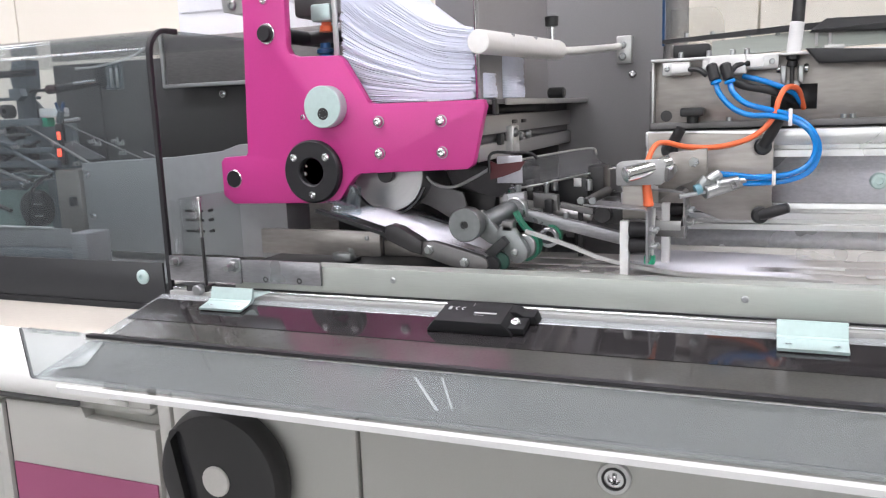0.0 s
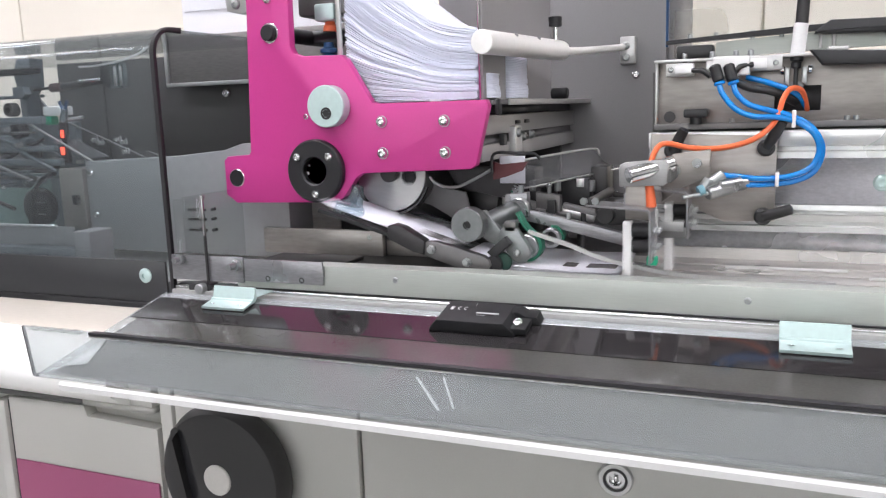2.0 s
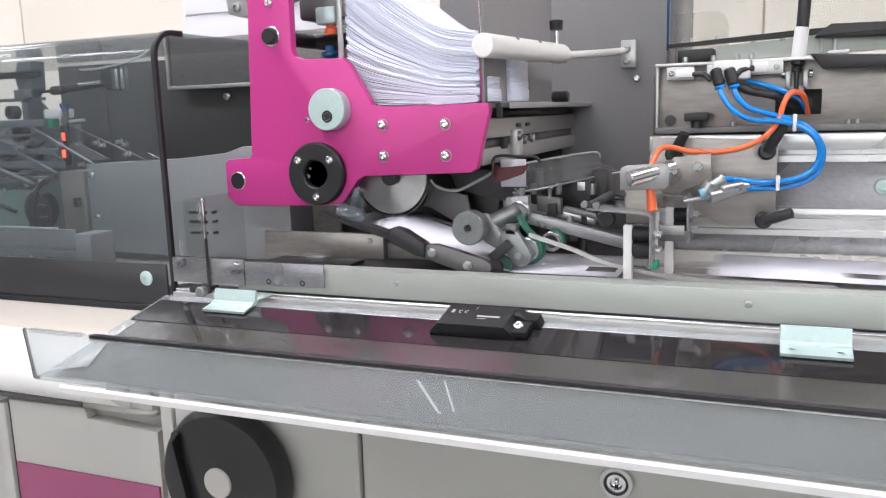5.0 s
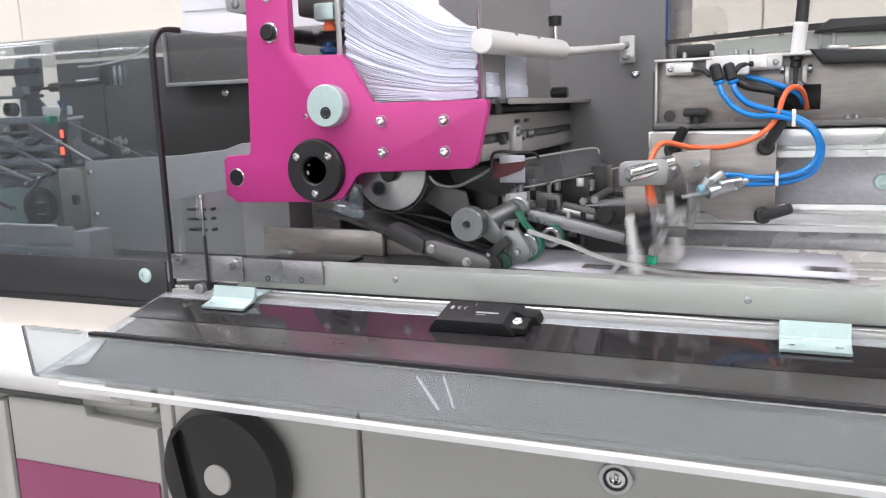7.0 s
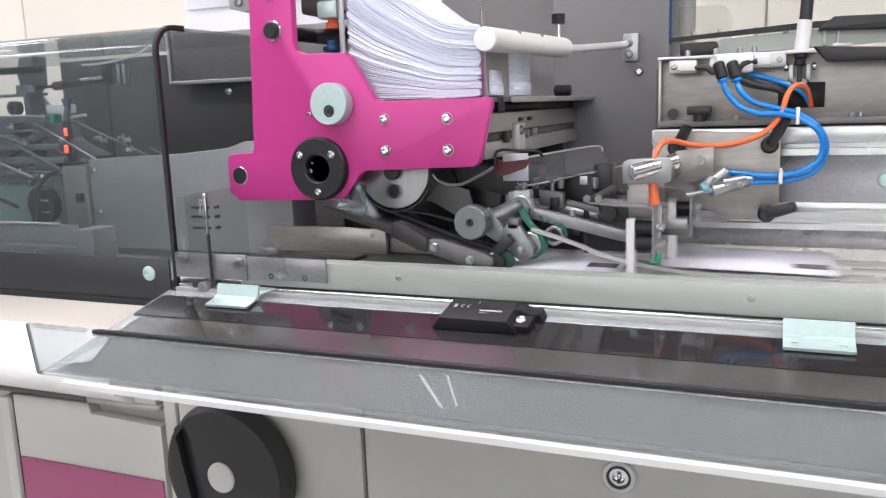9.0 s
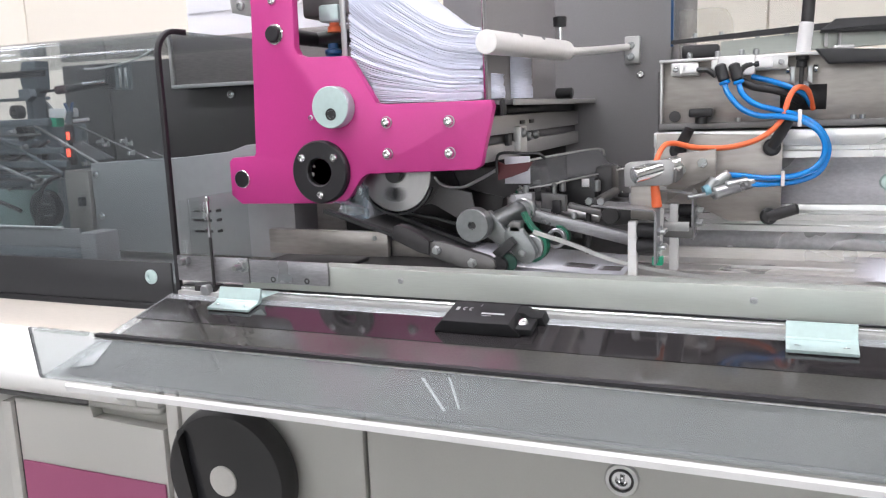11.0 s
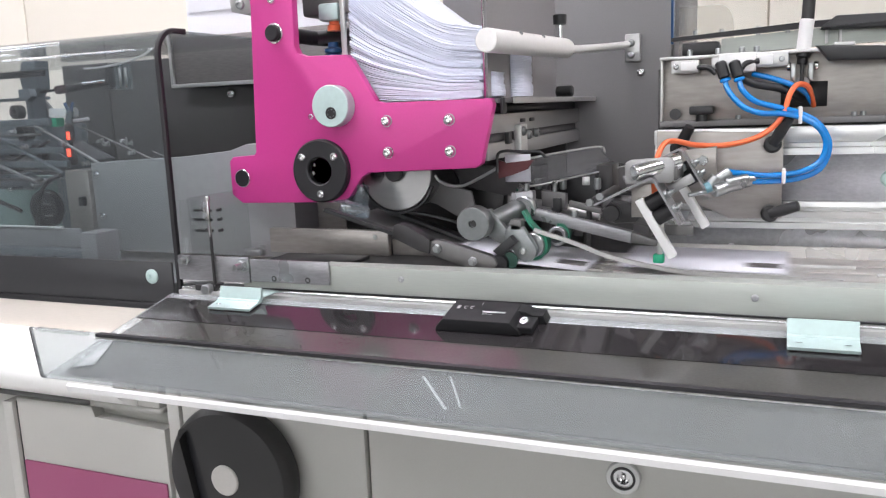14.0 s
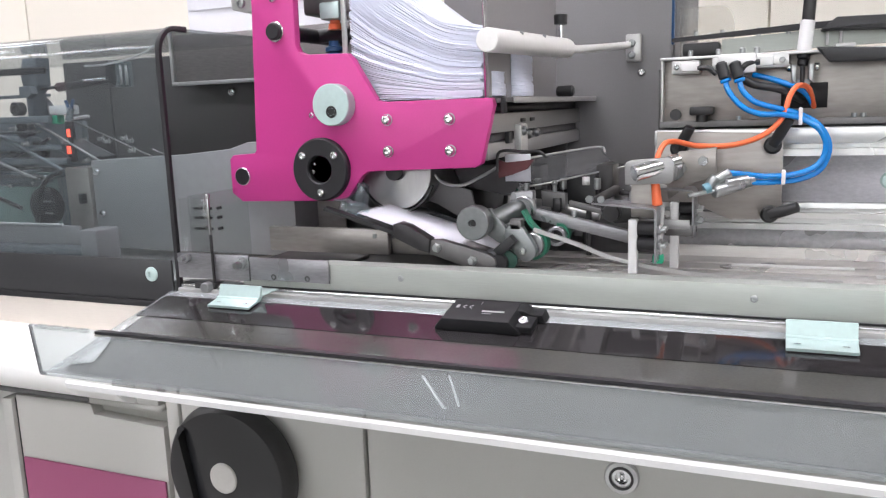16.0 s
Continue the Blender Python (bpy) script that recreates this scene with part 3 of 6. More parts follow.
# ---- closed smoked cover over the left half ----
cov = thing("closed_cover", (-0.8, -0.1, 0.914), "closed smoked acrylic cover with curved top and black band", "machine cover")
pr, r = [(-0.100, 0.918)], 0.030
pr += [(-0.070 - r * math.cos(a), 1.197 + r * math.sin(a)) for a in [i * math.pi / 20 for i in range(11)]] + [(0.10, 1.228), (0.30, 1.228)]
inn = [(y + 0.003, z) if i == 0 else (-0.070 - (r - 0.003) * math.cos((i - 1) * math.pi / 20), 1.197 + (r - 0.003) * math.sin((i - 1) * math.pi / 20)) if i < 12 else (y, z - 0.003) for i, (y, z) in enumerate(pr)]
part("sheet", prism(N(), pr + inn[::-1], "yz", -1.6, -0.247), SMOKE, cov)
part("band", box(N(), (-1.6, -0.1035, 0.920), (-0.250, -0.1005, 0.968), 0.0004), paint("black_satin_band", (0.035, 0.035, 0.037), 0.30, grain=200, vary=0.08, bump=0.0), cov, "black satin band along the bottom")
o2 = [(y - 0.0015, z) if i == 0 else (-0.070 - (r + 0.0015) * math.cos((i - 1) * math.pi / 20), 1.197 + (r + 0.0015) * math.sin((i - 1) * math.pi / 20)) if i < 12 else (y, z + 0.0015) for i, (y, z) in enumerate(pr)]
i2 = [(y + 0.004, z) if i == 0 else (-0.070 - (r - 0.004) * math.cos((i - 1) * math.pi / 20), 1.197 + (r - 0.004) * math.sin((i - 1) * math.pi / 20)) if i < 12 else (y, z - 0.004) for i, (y, z) in enumerate(pr)]
part("edge_strip", prism(N(), o2[:-2] + [(-0.052, 1.229), (-0.052, 1.2225)] + i2[::-1][2:], "yz", -0.2465, -0.2410, 0.0006), RUBBER, cov, "black rubber strip on the cover's end")
part("bottom_seal", box(N(), (-1.6, -0.106, 0.912), (-0.235, -0.094, 0.9195), 0.001), RUBBER, cov)
scr = lathe(N(), (-0.279, -0.1035, 0.951), (-0.279, -0.115, 0.951), [(0.0085, 0), (0.0085, 0.0015), (0.0065, 0.003), (0.003, 0.0035), (0.0028, 0.0015), (0, 0.0015)], 24)
part("screw", scr, ZINC_PALE, cov, "pale steel cover screw")

# ---- machine back panels behind the cover ----
rear = thing("rear_housing", (-0.6, 0.22, 0.925), "dark grey sheet-steel housing behind the feeder", "machine housing")
part("dark_panel", box(N(), (-0.708, 0.20, 1.060), (-0.6135, 0.215, 1.222), 0.002), DARKER, rear)
part("dark_panel", box(N(), (-0.6125, 0.202, 1.060), (-0.05, 0.215, 1.222), 0.002), DARKER, rear)
part("dark_panel", box(N(), (-0.200, 0.202, 0.9405), (0.03, 0.215, 1.059)), GUNMETAL, rear)
part("top_box", box(N(), (-0.453, 0.17, 1.178), (-0.10, 0.40, 1.247), 0.004), paint("brown_grey_sheet", (0.20, 0.185, 0.18), 0.4, 0.4, grain=80, vary=0.2, stretch=(1, 4, 6), wear=9), rear, "grey sheet-metal upper box with a folded edge")
part("folded_edge", box(N(), (-0.455, 0.164, 1.1740), (-0.10, 0.172, 1.1795), 0.001), ALU, rear)
part("folded_edge", box(N(), (-0.457, 0.166, 1.1745), (-0.452, 0.172, 1.252), 0.001), ALU, rear)
part("lower_panel", prism(N(), [(-0.60, 0.92), (-0.19, 0.92), (-0.19, 1.085), (-0.36, 1.078), (-0.60, 1.062)], "xz", 0.196, 0.199), STEEL_V, rear, "dull stainless lower panel")
part("screw", bolt_head(N(), (-0.373, 0.199, 1.163), (0, -1, 0), 0.007, 0.005), CHROME, rear)
part("dark_panel", box(N(), (-1.6, 0.30, 0.93), (-0.60, 0.315, 1.10), 0.002), DARKER, rear)
bx = thing("paper_sensor_box", (-0.35, 0.06, 0.950), "grey sheet-metal box with screws inside the cover", "metal box")
part("body", prism(N(), [(-0.498, 0.965), (-0.479, 0.952), (-0.374, 0.950), (-0.170, 0.950), (-0.170, 1.094), (-0.235, 1.094), (-0.262, 1.086), (-0.364, 1.0775), (-0.498, 1.073)], "xz", 0.035, 0.09, 0.002), paint("matt_grey_sheet", (0.31, 0.31, 0.315), 0.45, 0.35, grain=90, vary=0.05, wear=8), bx)
part("side_plate", box(N(), (-0.543, 0.030, 0.978), (-0.4995, 0.08, 1.064), 0.002), STEEL_V, bx, "stainless side plate")
for x, z in ((-0.488, 1.058), (-0.484, 1.000)):
    part("screw", bolt_head(N(), (x, 0.035, z), (0, -1, 0), 0.006, 0.004), CHROME, bx)
part("switch", box(N(), (-0.515, 0.022, 1.014), (-0.506, 0.030, 1.028), 0.002), BLACK, bx)
deck = thing("feeder_deck", (-0.6, 0.05, 0.93), "stainless deck plate under the feeder mechanism", "deck plate")
part("plate", box(N(), (-1.6, -0.085, 0.9255), (-0.13, 0.195, 0.940), 0.002), STEEL, deck)
part("ledge", box(N(), (-1.0, -0.075, 0.9402), (-0.4145, -0.03, 0.972), 0.002), SLATE_DECK, deck)
part("ledge", box(N(), (-1.0, -0.060, 0.9725), (-0.43, -0.056, 0.997), 0.001), GREY, deck)
for x in (-0.53, -0.49, -0.46):
    part("screw", bolt_head(N(), (x, -0.075, 0.963), (0, -1, 0), 0.0025, 0.002), CHROME, deck)
part("ledge", box(N(), (-0.412, -0.078, 0.9402), (-0.385, -0.04, 0.995), 0.002), GREY, deck)
part("rail", rod(N(), (-1.0, -0.062, 0.998), (-0.455, -0.062, 0.998), 0.0018), ALU, deck)

# links, rods and clamps seen through the cover
mech = thing("gripper_linkage", (-0.62, 0.08, 0.94), "dark linkage of rods, clamps and pivots seen through the cover", "linkage")
SLATE = paint("slate_grey_casting", (0.15, 0.17, 0.185), 0.42, 0.3, grain=160, vary=0.15, bump=0.01, wear=14)
part("post", prism(N(), [(-0.657, 1.222), (-0.630, 1.222), (-0.632, 1.182), (-0.645, 1.170), (-0.645, 1.120), (-0.659, 1.120), (-0.659, 1.170), (-0.667, 1.201)], "xz", 0.08, 0.105, 0.002), SLATE, mech)
part("arm", box(N(), (-0.80, 0.072, 1.198), (-0.609, 0.0795, 1.208), 0.002), GUNMETAL, mech)
part("arm", box(N(), (-0.80, 0.108, 1.166), (-0.648, 0.118, 1.171), 0.002), SLATE, mech)
part("bracket", prism(N(), [(-0.655, 1.181), (-0.634, 1.181), (-0.630, 1.170), (-0.640, 1.163), (-0.655, 1.166)], "xz", 0.066, 0.0785, 0.001), SLATE, mech)
part("rod", rod(N(), (-0.645, 0.09, 1.1765), (-0.600, 0.09, 1.1785), 0.0022, 12), RUBBER, mech)
part("grip", rod(N(), (-0.604, 0.09, 1.178), (-0.582, 0.09, 1.179), 0.0065, 20, 0.0015), paint("dark_red_brown_sleeve", (0.045, 0.016, 0.018), 0.5, grain=200, vary=0.1), mech, "dark red-brown sleeve")
part("grip", rod(N(), (-0.5818, 0.09, 1.179), (-0.470, 0.09, 1.188), 0.0052, 20, 0.001), RUBBER, mech)
part("rod", rod(N(), (-0.520, 0.06, 1.183), (-0.478, 0.06, 1.1845), 0.0022, 12), CHROME, mech)
part("clamp", prism(N(), [(-0.480, 1.204), (-0.458, 1.204), (-0.460, 1.178), (-0.470, 1.172), (-0.480, 1.186)], "xz", 0.061, 0.085, 0.002), RUBBER, mech)
part("clamp", box(N(), (-0.457, 0.055, 1.171), (-0.428, 0.058, 1.205), 0.001), acrylic("teal_tint_tab", (0.55, 0.66, 0.66), gloss=0.06, dust=0.10), mech, "clear tinted tab")
for x in (-0.448, -0.438):
    part("tab_slot", box(N(), (x, 0.0535, 1.174), (x + 0.004, 0.0545, 1.200)), ALU_MID, mech)
part("block", box(N(), (-0.593, 0.06, 1.138), (-0.560, 0.085, 1.151), 0.002), WHITE, mech, "white plastic block")
part("tab", box(N(), (-0.591, 0.06, 1.1245), (-0.579, 0.075, 1.1375), 0.002), GREEN_TIP, mech, "mint green tab")
part("indicator", box(N(), (-0.5525, 0.050, 1.106), (-0.5502, 0.054, 1.117)), RED_LED, mech, "red glowing indicator")
part("indicator", box(N(), (-0.5555, 0.050, 1.082), (-0.552, 0.054, 1.093)), RED_LED, mech, "red glowing indicator")
part("indicator_strip", box(N(), (-0.560, 0.0545, 1.070), (-0.546, 0.060, 1.128), 0.001), BLACK, mech)
# air nozzle with a blue fork
part("nozzle", rod(N(), (-0.545, 0.048, 1.129), (-0.536, 0.048, 1.146), 0.0045, 14, 0.001), SLATE, mech)
for a, b in (((-0.539, 0.048, 1.143), (-0.546, 0.048, 1.157)), ((-0.537, 0.048, 1.143), (-0.531, 0.048, 1.158))):
    part("nozzle_tip", rod(N(), a, b, 0.0022, 12), BLUE_DARK, mech, "blue nozzle tip")
part("nozzle_rod", rod(N(), (-0.532, 0.048, 1.132), (-0.505, 0.048, 1.134), 0.0022, 12), ALU, mech)
for a, b, w, mt in (
        ((-0.600, 0.04, 1.128), (-0.488, 0.04, 1.073), 0.0018, ALU_MID), ((-0.553, 0.07, 1.126), (-0.413, 0.07, 1.072), 0.0018, ALU_DARK),
        ((-0.415, 0.068, 1.085), (-0.385, 0.068, 1.074), 0.0015, ALU_DARK), ((-0.66, 0.03, 1.110), (-0.545, 0.03, 1.060), 0.0028, SLATE),
        ((-0.70, 0.01, 1.092), (-0.575, 0.01, 1.050), 0.0022, ALU_MID), ((-0.70, 0.035, 1.060), (-0.57, 0.035, 1.105), 0.0025, GUNMETAL),
        ((-0.72, 0.02, 1.125), (-0.60, 0.02, 1.100), 0.0025, SLATE), ((-0.71, 0.0, 1.045), (-0.60, 0.0, 1.010), 0.003, GUNMETAL)):
    part("link", rod(N(), a, b, w, 12), mt, mech)
part("slide_plate", prism(N(), [(-0.568, 1.103), (-0.530, 1.103), (-0.474, 1.079), (-0.511, 1.077)], "xz", 0.055, 0.057), STEEL_DIM, mech, "grey slide plate")
part("slide_plate", prism(N(), [(-0.66, 1.100), (-0.62, 1.104), (-0.560, 1.074), (-0.600, 1.068)], "xz", 0.062, 0.065), SLATE, mech, "grey slide plate")
for x, y, z in ((-0.499, 0.06, 1.102), (-0.489, 0.06, 1.098), (-0.457, 0.06, 1.102), (-0.447, 0.06, 1.098), (-0.445, 0.06, 1.085), (-0.546, 0.04, 1.100), (-0.532, 0.06, 1.100), (-0.52, 0.05, 1.072), (-0.60, 0.02, 1.098), (-0.62, 0.02, 1.12)):
    cl = N()
    rod(cl, (x, y - 0.004, z), (x, y + 0.005, z), 0.0026, 14, 0.0006)
    rod(cl, (x + 0.0035, y, z - 0.003), (x + 0.0035, y, z + 0.005), 0.0014, 10)
    hex_nut(cl, (x, y - 0.004, z), (0, -1, 0), 0.0029, 0.0025)
    part("pivot", cl, ALU_MID, mech)
part("guard_plate", prism(N(), [(-0.664, 1.120), (-0.664, 1.162), (-0.653, 1.169), (-0.632, 1.149), (-0.636, 1.120)], "xz", 0.106, 0.109), GREY, mech, "grey guard plate")
# cross bars and cam rollers of the gripper drive
for z0, z1, x1, y, mt in ((1.127, 1.137, -0.562, 0.030, SLATE), (1.113, 1.117, -0.576, 0.022, ALU_DARK), (1.088, 1.096, -0.545, 0.030, SLATE), (1.068, 1.078, -0.536, 0.030, SLATE), (1.050, 1.055, -0.575, 0.015, ALU_DARK)):
    part("cross_bar", box(N(), (-0.80, y, z0), (x1, y + 0.008, z1), 0.002), mt, mech)
for x, z, w in ((-0.630, 1.118, 0.013), (-0.612, 1.085, 0.016), (-0.572, 1.070, 0.009), (-0.655, 1.075, 0.014), (-0.64, 1.148, 0.010)):
    part("cam_roller", pipe(N(), (x, 0.042, z), (x, 0.056, z), w, w * 0.45, 24), GUNMETAL, mech)
part("backing_bar", box(N(), (-0.80, 0.10, 1.060), (-0.575, 0.112, 1.128), 0.003), SLATE, mech)
part("knob", lathe(N(), (-0.573, 0.030, 1.011), (-0.573, 0.0, 1.011), [(0.022, 0), (0.026, 0.003), (0.026, 0.016), (0.020, 0.020), (0.008, 0.021), (0, 0.021)], 28), RUBBER, mech, "black drive knob")
for i in range(3):
    part("chrome_clip", box(N(), (-0.562 + 0.003 * i, 0.004 - 0.002 * i, 1.034 - 0.016 * i), (-0.546 + 0.002 * i, 0.006 - 0.002 * i, 1.037 - 0.016 * i), 0.0008), CHROME, mech)
part("cable", tube(N(), [(-0.484, -0.03, 1.062), (-0.502, -0.03, 1.057), (-0.519, -0.03, 1.044), (-0.530, -0.03, 1.022), (-0.537, -0.03, 0.995), (-0.550, -0.03, 0.975), (-0.585, -0.03, 0.962), (-0.64, -0.03, 0.945)], 0.003), BLACK, mech)
part("cover_plate", box(N(), (-0.95, 0.15, 0.950), (-0.69, 0.16, 1.047), 0.002), paint("dull_green_sheet", (0.20, 0.28, 0.265), 0.4, grain=90, vary=0.15, wear=10), mech, "dull green cover plate")
part("cover_plate", box(N(), (-0.688, 0.145, 0.950), (-0.60, 0.155, 1.050), 0.002), SLATE, mech)
part("clear_guard", tube(N(), [(-0.453, 0.0, 1.198), (-0.425, 0.0, 1.198), (-0.386, 0.0, 1.202), (-0.354, 0.0, 1.209), (-0.337, 0.0, 1.217)], 0.0013, 8), ALU, mech)

for z, y, rr, mt in ((1.100, 0.050, 0.012, SLATE), (1.078, 0.045, 0.010, ALU_DARK), (1.050, 0.040, 0.011, SLATE)):
    part("roller", rod(N(), (-0.80, y, z), (-0.612, y, z - 0.004), rr, 24, 0.002), mt, mech)
    part("roller_end", rod(N(), (-0.612, y, z - 0.004), (-0.600, y, z - 0.004), rr * 0.45, 16, 0.001), CHROME, mech)
for x, z in ((-0.655, 1.055), (-0.630, 1.040), (-0.668, 1.082), (-0.604, 1.060), (-0.585, 1.045), (-0.560, 1.052)):
    part("bright_screw", bolt_head(N(), (x, 0.012, z), (0, -1, 0), 0.0034, 0.003), CHROME, mech)
    part("screw_stem", rod(N(), (x, 0.012, z), (x, 0.045, z), 0.0022, 10), SLATE, mech)

# ---- magenta feeder side plate ----
fp = thing("feeder_side_plate", (-0.08, -0.005, 1.02), "magenta powder-coated feeder side plate with screws, knob and flange", "side plate")
outl = [(-0.236, 1.075), (-0.236, 1.034), (-0.222, 1.0235), (-0.084, 1.0255), (-0.074, 1.029), (-0.054, 1.055), (-0.046, 1.0595), (0.084, 1.0635), (0.091, 1.068), (0.1065, 1.130), (0.104, 1.137), (-0.022, 1.137), (-0.031, 1.139),
        (-0.059, 1.186), (-0.066, 1.192), (-0.118, 1.1935), (-0.128, 1.197), (-0.132, 1.205), (-0.130, 1.34), (-0.190, 1.34), (-0.1885, 1.252), (-0.1965, 1.086), (-0.199, 1.082), (-0.231, 1.080)]
part("plate", prism(N(), outl, "xz", 0.0, 0.012, 0.0016), PINK, fp)
for x, z in ((-0.019, 1.117), (0.056, 1.116), (-0.019, 1.082), (0.056, 1.082)):
    sw = part("washer", rod(N(), (x, 0.0, z), (x, -0.0012, z), 0.0066, 24), ZINC, fp)
    part("screw", bolt_head(N(), (x, -0.0012, z), (0, -1, 0), 0.0058, 0.005, 20), CHROME, sw)
part("screw", bolt_head(N(), (-0.1165, 0.0005, 1.125), (0, -1, 0), 0.0035, 0.001), ZINC, fp)
part("screw", bolt_head(N(), (-0.158, 0.0005, 1.259), (0, -1, 0), 0.0055, 0.004), CHROME, fp)
kn = lathe(N(), (-0.0810, 0.0, 1.1358), (-0.0810, -0.03, 1.1358), [(0.02, 0), (0.0235, 0.001), (0.0235, 0.015), (0.0225, 0.0165), (0.0, 0.0165)], 48)
knob = part("knob", kn, ZINC_PALE, fp, "pale turned steel eccentric knob")
part("socket", pipe(N(), (-0.0799, -0.0166, 1.1280), (-0.0799, -0.0172, 1.1280), 0.0068, 0.0045, 24, 0.0003), GUNMETAL, knob)
part("socket", lathe(N(), (-0.0799, -0.0166, 1.1280), (-0.0799, -0.018, 1.1280), [(0.0046, 0), (0.0046, 0.0003), (0.002, 0.0002), (0, 0.0002)], 6), BLACK, knob)
fl = lathe(N(), (-0.1042, 0.0, 1.0627), (-0.1042, -0.02, 1.0627), [(0.034, 0), (0.0365, 0.001), (0.0365, 0.0075), (0.0345, 0.010), (0.017, 0.010), (0.0155, 0.0085), (0.0155, -0.008), (0.006, -0.009), (0, -0.009)], 56)
flange = part("flange", fl, RUBBER, fp, "black anodised round bearing flange")
for a in (38, 142, 272):
    x, z = -0.1042 + 0.0265 * math.cos(radians(a)), 1.0627 + 0.0265 * math.sin(radians(a))
    part("screw", bolt_head(N(), (x, -0.010, z), (0, -1, 0), 0.0052, 0.0035, 18), CHROME, flange)
part("bore_ring", pipe(N(), (-0.1042, 0.006, 1.0627), (-0.1042, 0.001, 1.0627), 0.0150, 0.0105, 8, 0.0006), GUNMETAL, flange)
part("shaft_end", rod(N(), (-0.1160, -0.004, 1.0600), (-0.1160, 0.001, 1.0600), 0.0022, 12), CHROME, flange)
part("shaft_end", rod(N(), (-0.1135, -0.004, 1.0690), (-0.1135, 0.001, 1.0690), 0.0014, 12), CHROME, flange)
part("hole_bush", pipe(N(), (-0.219, 0.001, 1.054), (-0.219, -0.0006, 1.054), 0.0115, 0.0098), CHROME, fp, "hole with a bright rim")
part("hole_bush", rod(N(), (-0.219, 0.001, 1.054), (-0.219, -0.0003, 1.054), 0.0098, 28), RUBBER, fp)
part("ring", pipe(N(), (-0.158, 0.0, 1.2215), (-0.158, -0.002, 1.2215), 0.0118, 0.0095), CHROME, fp, "bright circlip ring")
part("pin", lathe(N(), (-0.158, 0.004, 1.2215), (-0.158, -0.01, 1.2215), [(0.0095, 0), (0.0095, 0.009), (0.008, 0.011), (0, 0.011)], 28), RUBBER, fp)

# cross shafts and suction parts behind the plate
shf = thing("suction_shaft", (-0.1, 0.06, 1.2), "black cross shaft with suction cups and valve block", "shaft")
part("shaft", rod(N(), (-0.157, 0.0125, 1.2215), (-0.157, 0.16, 1.2215), 0.009), BLACK, shf)
part("shaft", rod(N(), (-0.165, 0.09, 1.2215), (-0.085, 0.09, 1.2235), 0.0085, 20), BLACK, shf)
part("valve_block", box(N(), (-0.15, 0.05, 1.243), (-0.075, 0.09, 1.275), 0.004), ALU_DARK, shf)
part("valve_block", box(N(), (-0.125, 0.045, 1.236), (-0.098, 0.075, 1.256), 0.003), ZINC_PALE, shf)
part("fitting", lathe(N(), (-0.112, 0.06, 1.238), (-0.112, 0.06, 1.215), [(0.006, 0), (0.006, 0.005), (0.008, 0.007), (0.009, 0.013), (0.0, 0.0135)], 20), ORANGE, shf, "orange-red push fitting")
part("suction_cup", lathe(N(), (-0.115, 0.06, 1.212), (-0.115, 0.06, 1.19), [(0.006, 0), (0.007, 0.006), (0.011, 0.008), (0.011, 0.012), (0.008, 0.013), (0.012, 0.017), (0.012, 0.021), (0, 0.021)], 24), BLUE_DARK, shf, "dark blue bellows cup")
part("pipe", tube(N(), [(-0.100, 0.06, 1.225), (-0.100, 0.06, 1.236), (-0.092, 0.06, 1.238), (-0.088, 0.06, 1.225)], 0.003), GREY, shf)
upb = thing("upper_bracket", (-0.25, 0.03, 1.25), "grey metal bracket beside the feeder plate", "bracket")
part("plate", prism(N(), [(-0.225, 1.252), (-0.205, 1.247), (-0.192, 1.249), (-0.132, 1.262), (-0.132, 1.32), (-0.235, 1.32)], "xz", 0.013, 0.03, 0.002), ALU, upb)
part("screw", bolt_head(N(), (-0.211, 0.013, 1.259), (0, -1, 0), 0.006, 0.004), ZINC, upb)

# ---- column and magazine ----
col = thing("machine_column", (0.05, 0.5, 0.925), "dark grey enamelled machine column", "machine column")
part("body", box(N(), (-0.13, 0.45, 0.926), (0.235, 0.80, 2.0), 0.004), GREY, col)
part("screw", bolt_head(N(), (0.190, 0.45, 1.170), (0, -1, 0), 0.0065, 0.005), CHROME, col)
part("side_skin", box(N(), (0.2355, 0.452, 0.926), (0.239, 0.80, 2.0)), GREY, col)
mag = thing("magazine", (0.05, 0.08, 1.137), "envelope magazine with a black tray and a slotted steel side plate", "magazine")
part("tray", prism(N(), [(-0.07, 0.0125), (0.1075, 0.0125), (0.118, 0.04), (0.118, 0.449), (-0.07, 0.449)], "xy", 1.132, 1.1365), DARK, mag, "dark sheet-steel tray")
part("tray_lip", box(N(), (0.1185, 0.03, 1.1305), (0.1215, 0.449, 1.1372), 0.001), ALU_MID, mag)
part("front_lip", box(N(), (0.1085, 0.016, 1.1200), (0.1120, 0.030, 1.1370), 0.001), RUBBER, mag)
sp = prism(N(), [(0.014, 1.1375), (0.024, 1.1375), (0.024, 1.165), (0.066, 1.165), (0.066, 1.1375), (0.093, 1.1375), (0.093, 1.186), (0.163, 1.186), (0.163, 1.1375), (0.30, 1.1375), (0.30, 1.50), (0.014, 1.50)], "yz", 0.094, 0.0965)
part("side_plate", sp, GREY, mag)
part("edge", box(N(), (0.0925, 0.0115, 1.1375), (0.0945, 0.0138, 1.50)), CHROME, mag, "bright front edge")
part("post", box(N(), (-0.0775, 0.012, 1.186), (-0.0715, 0.016, 1.40), 0.001), ALU, mag, "bright upright guide strip")
part("knob", rod(N(), (0.105, 0.27, 1.1445), (0.128, 0.27, 1.1445), 0.0075, 20, 0.002), BLACK, mag)

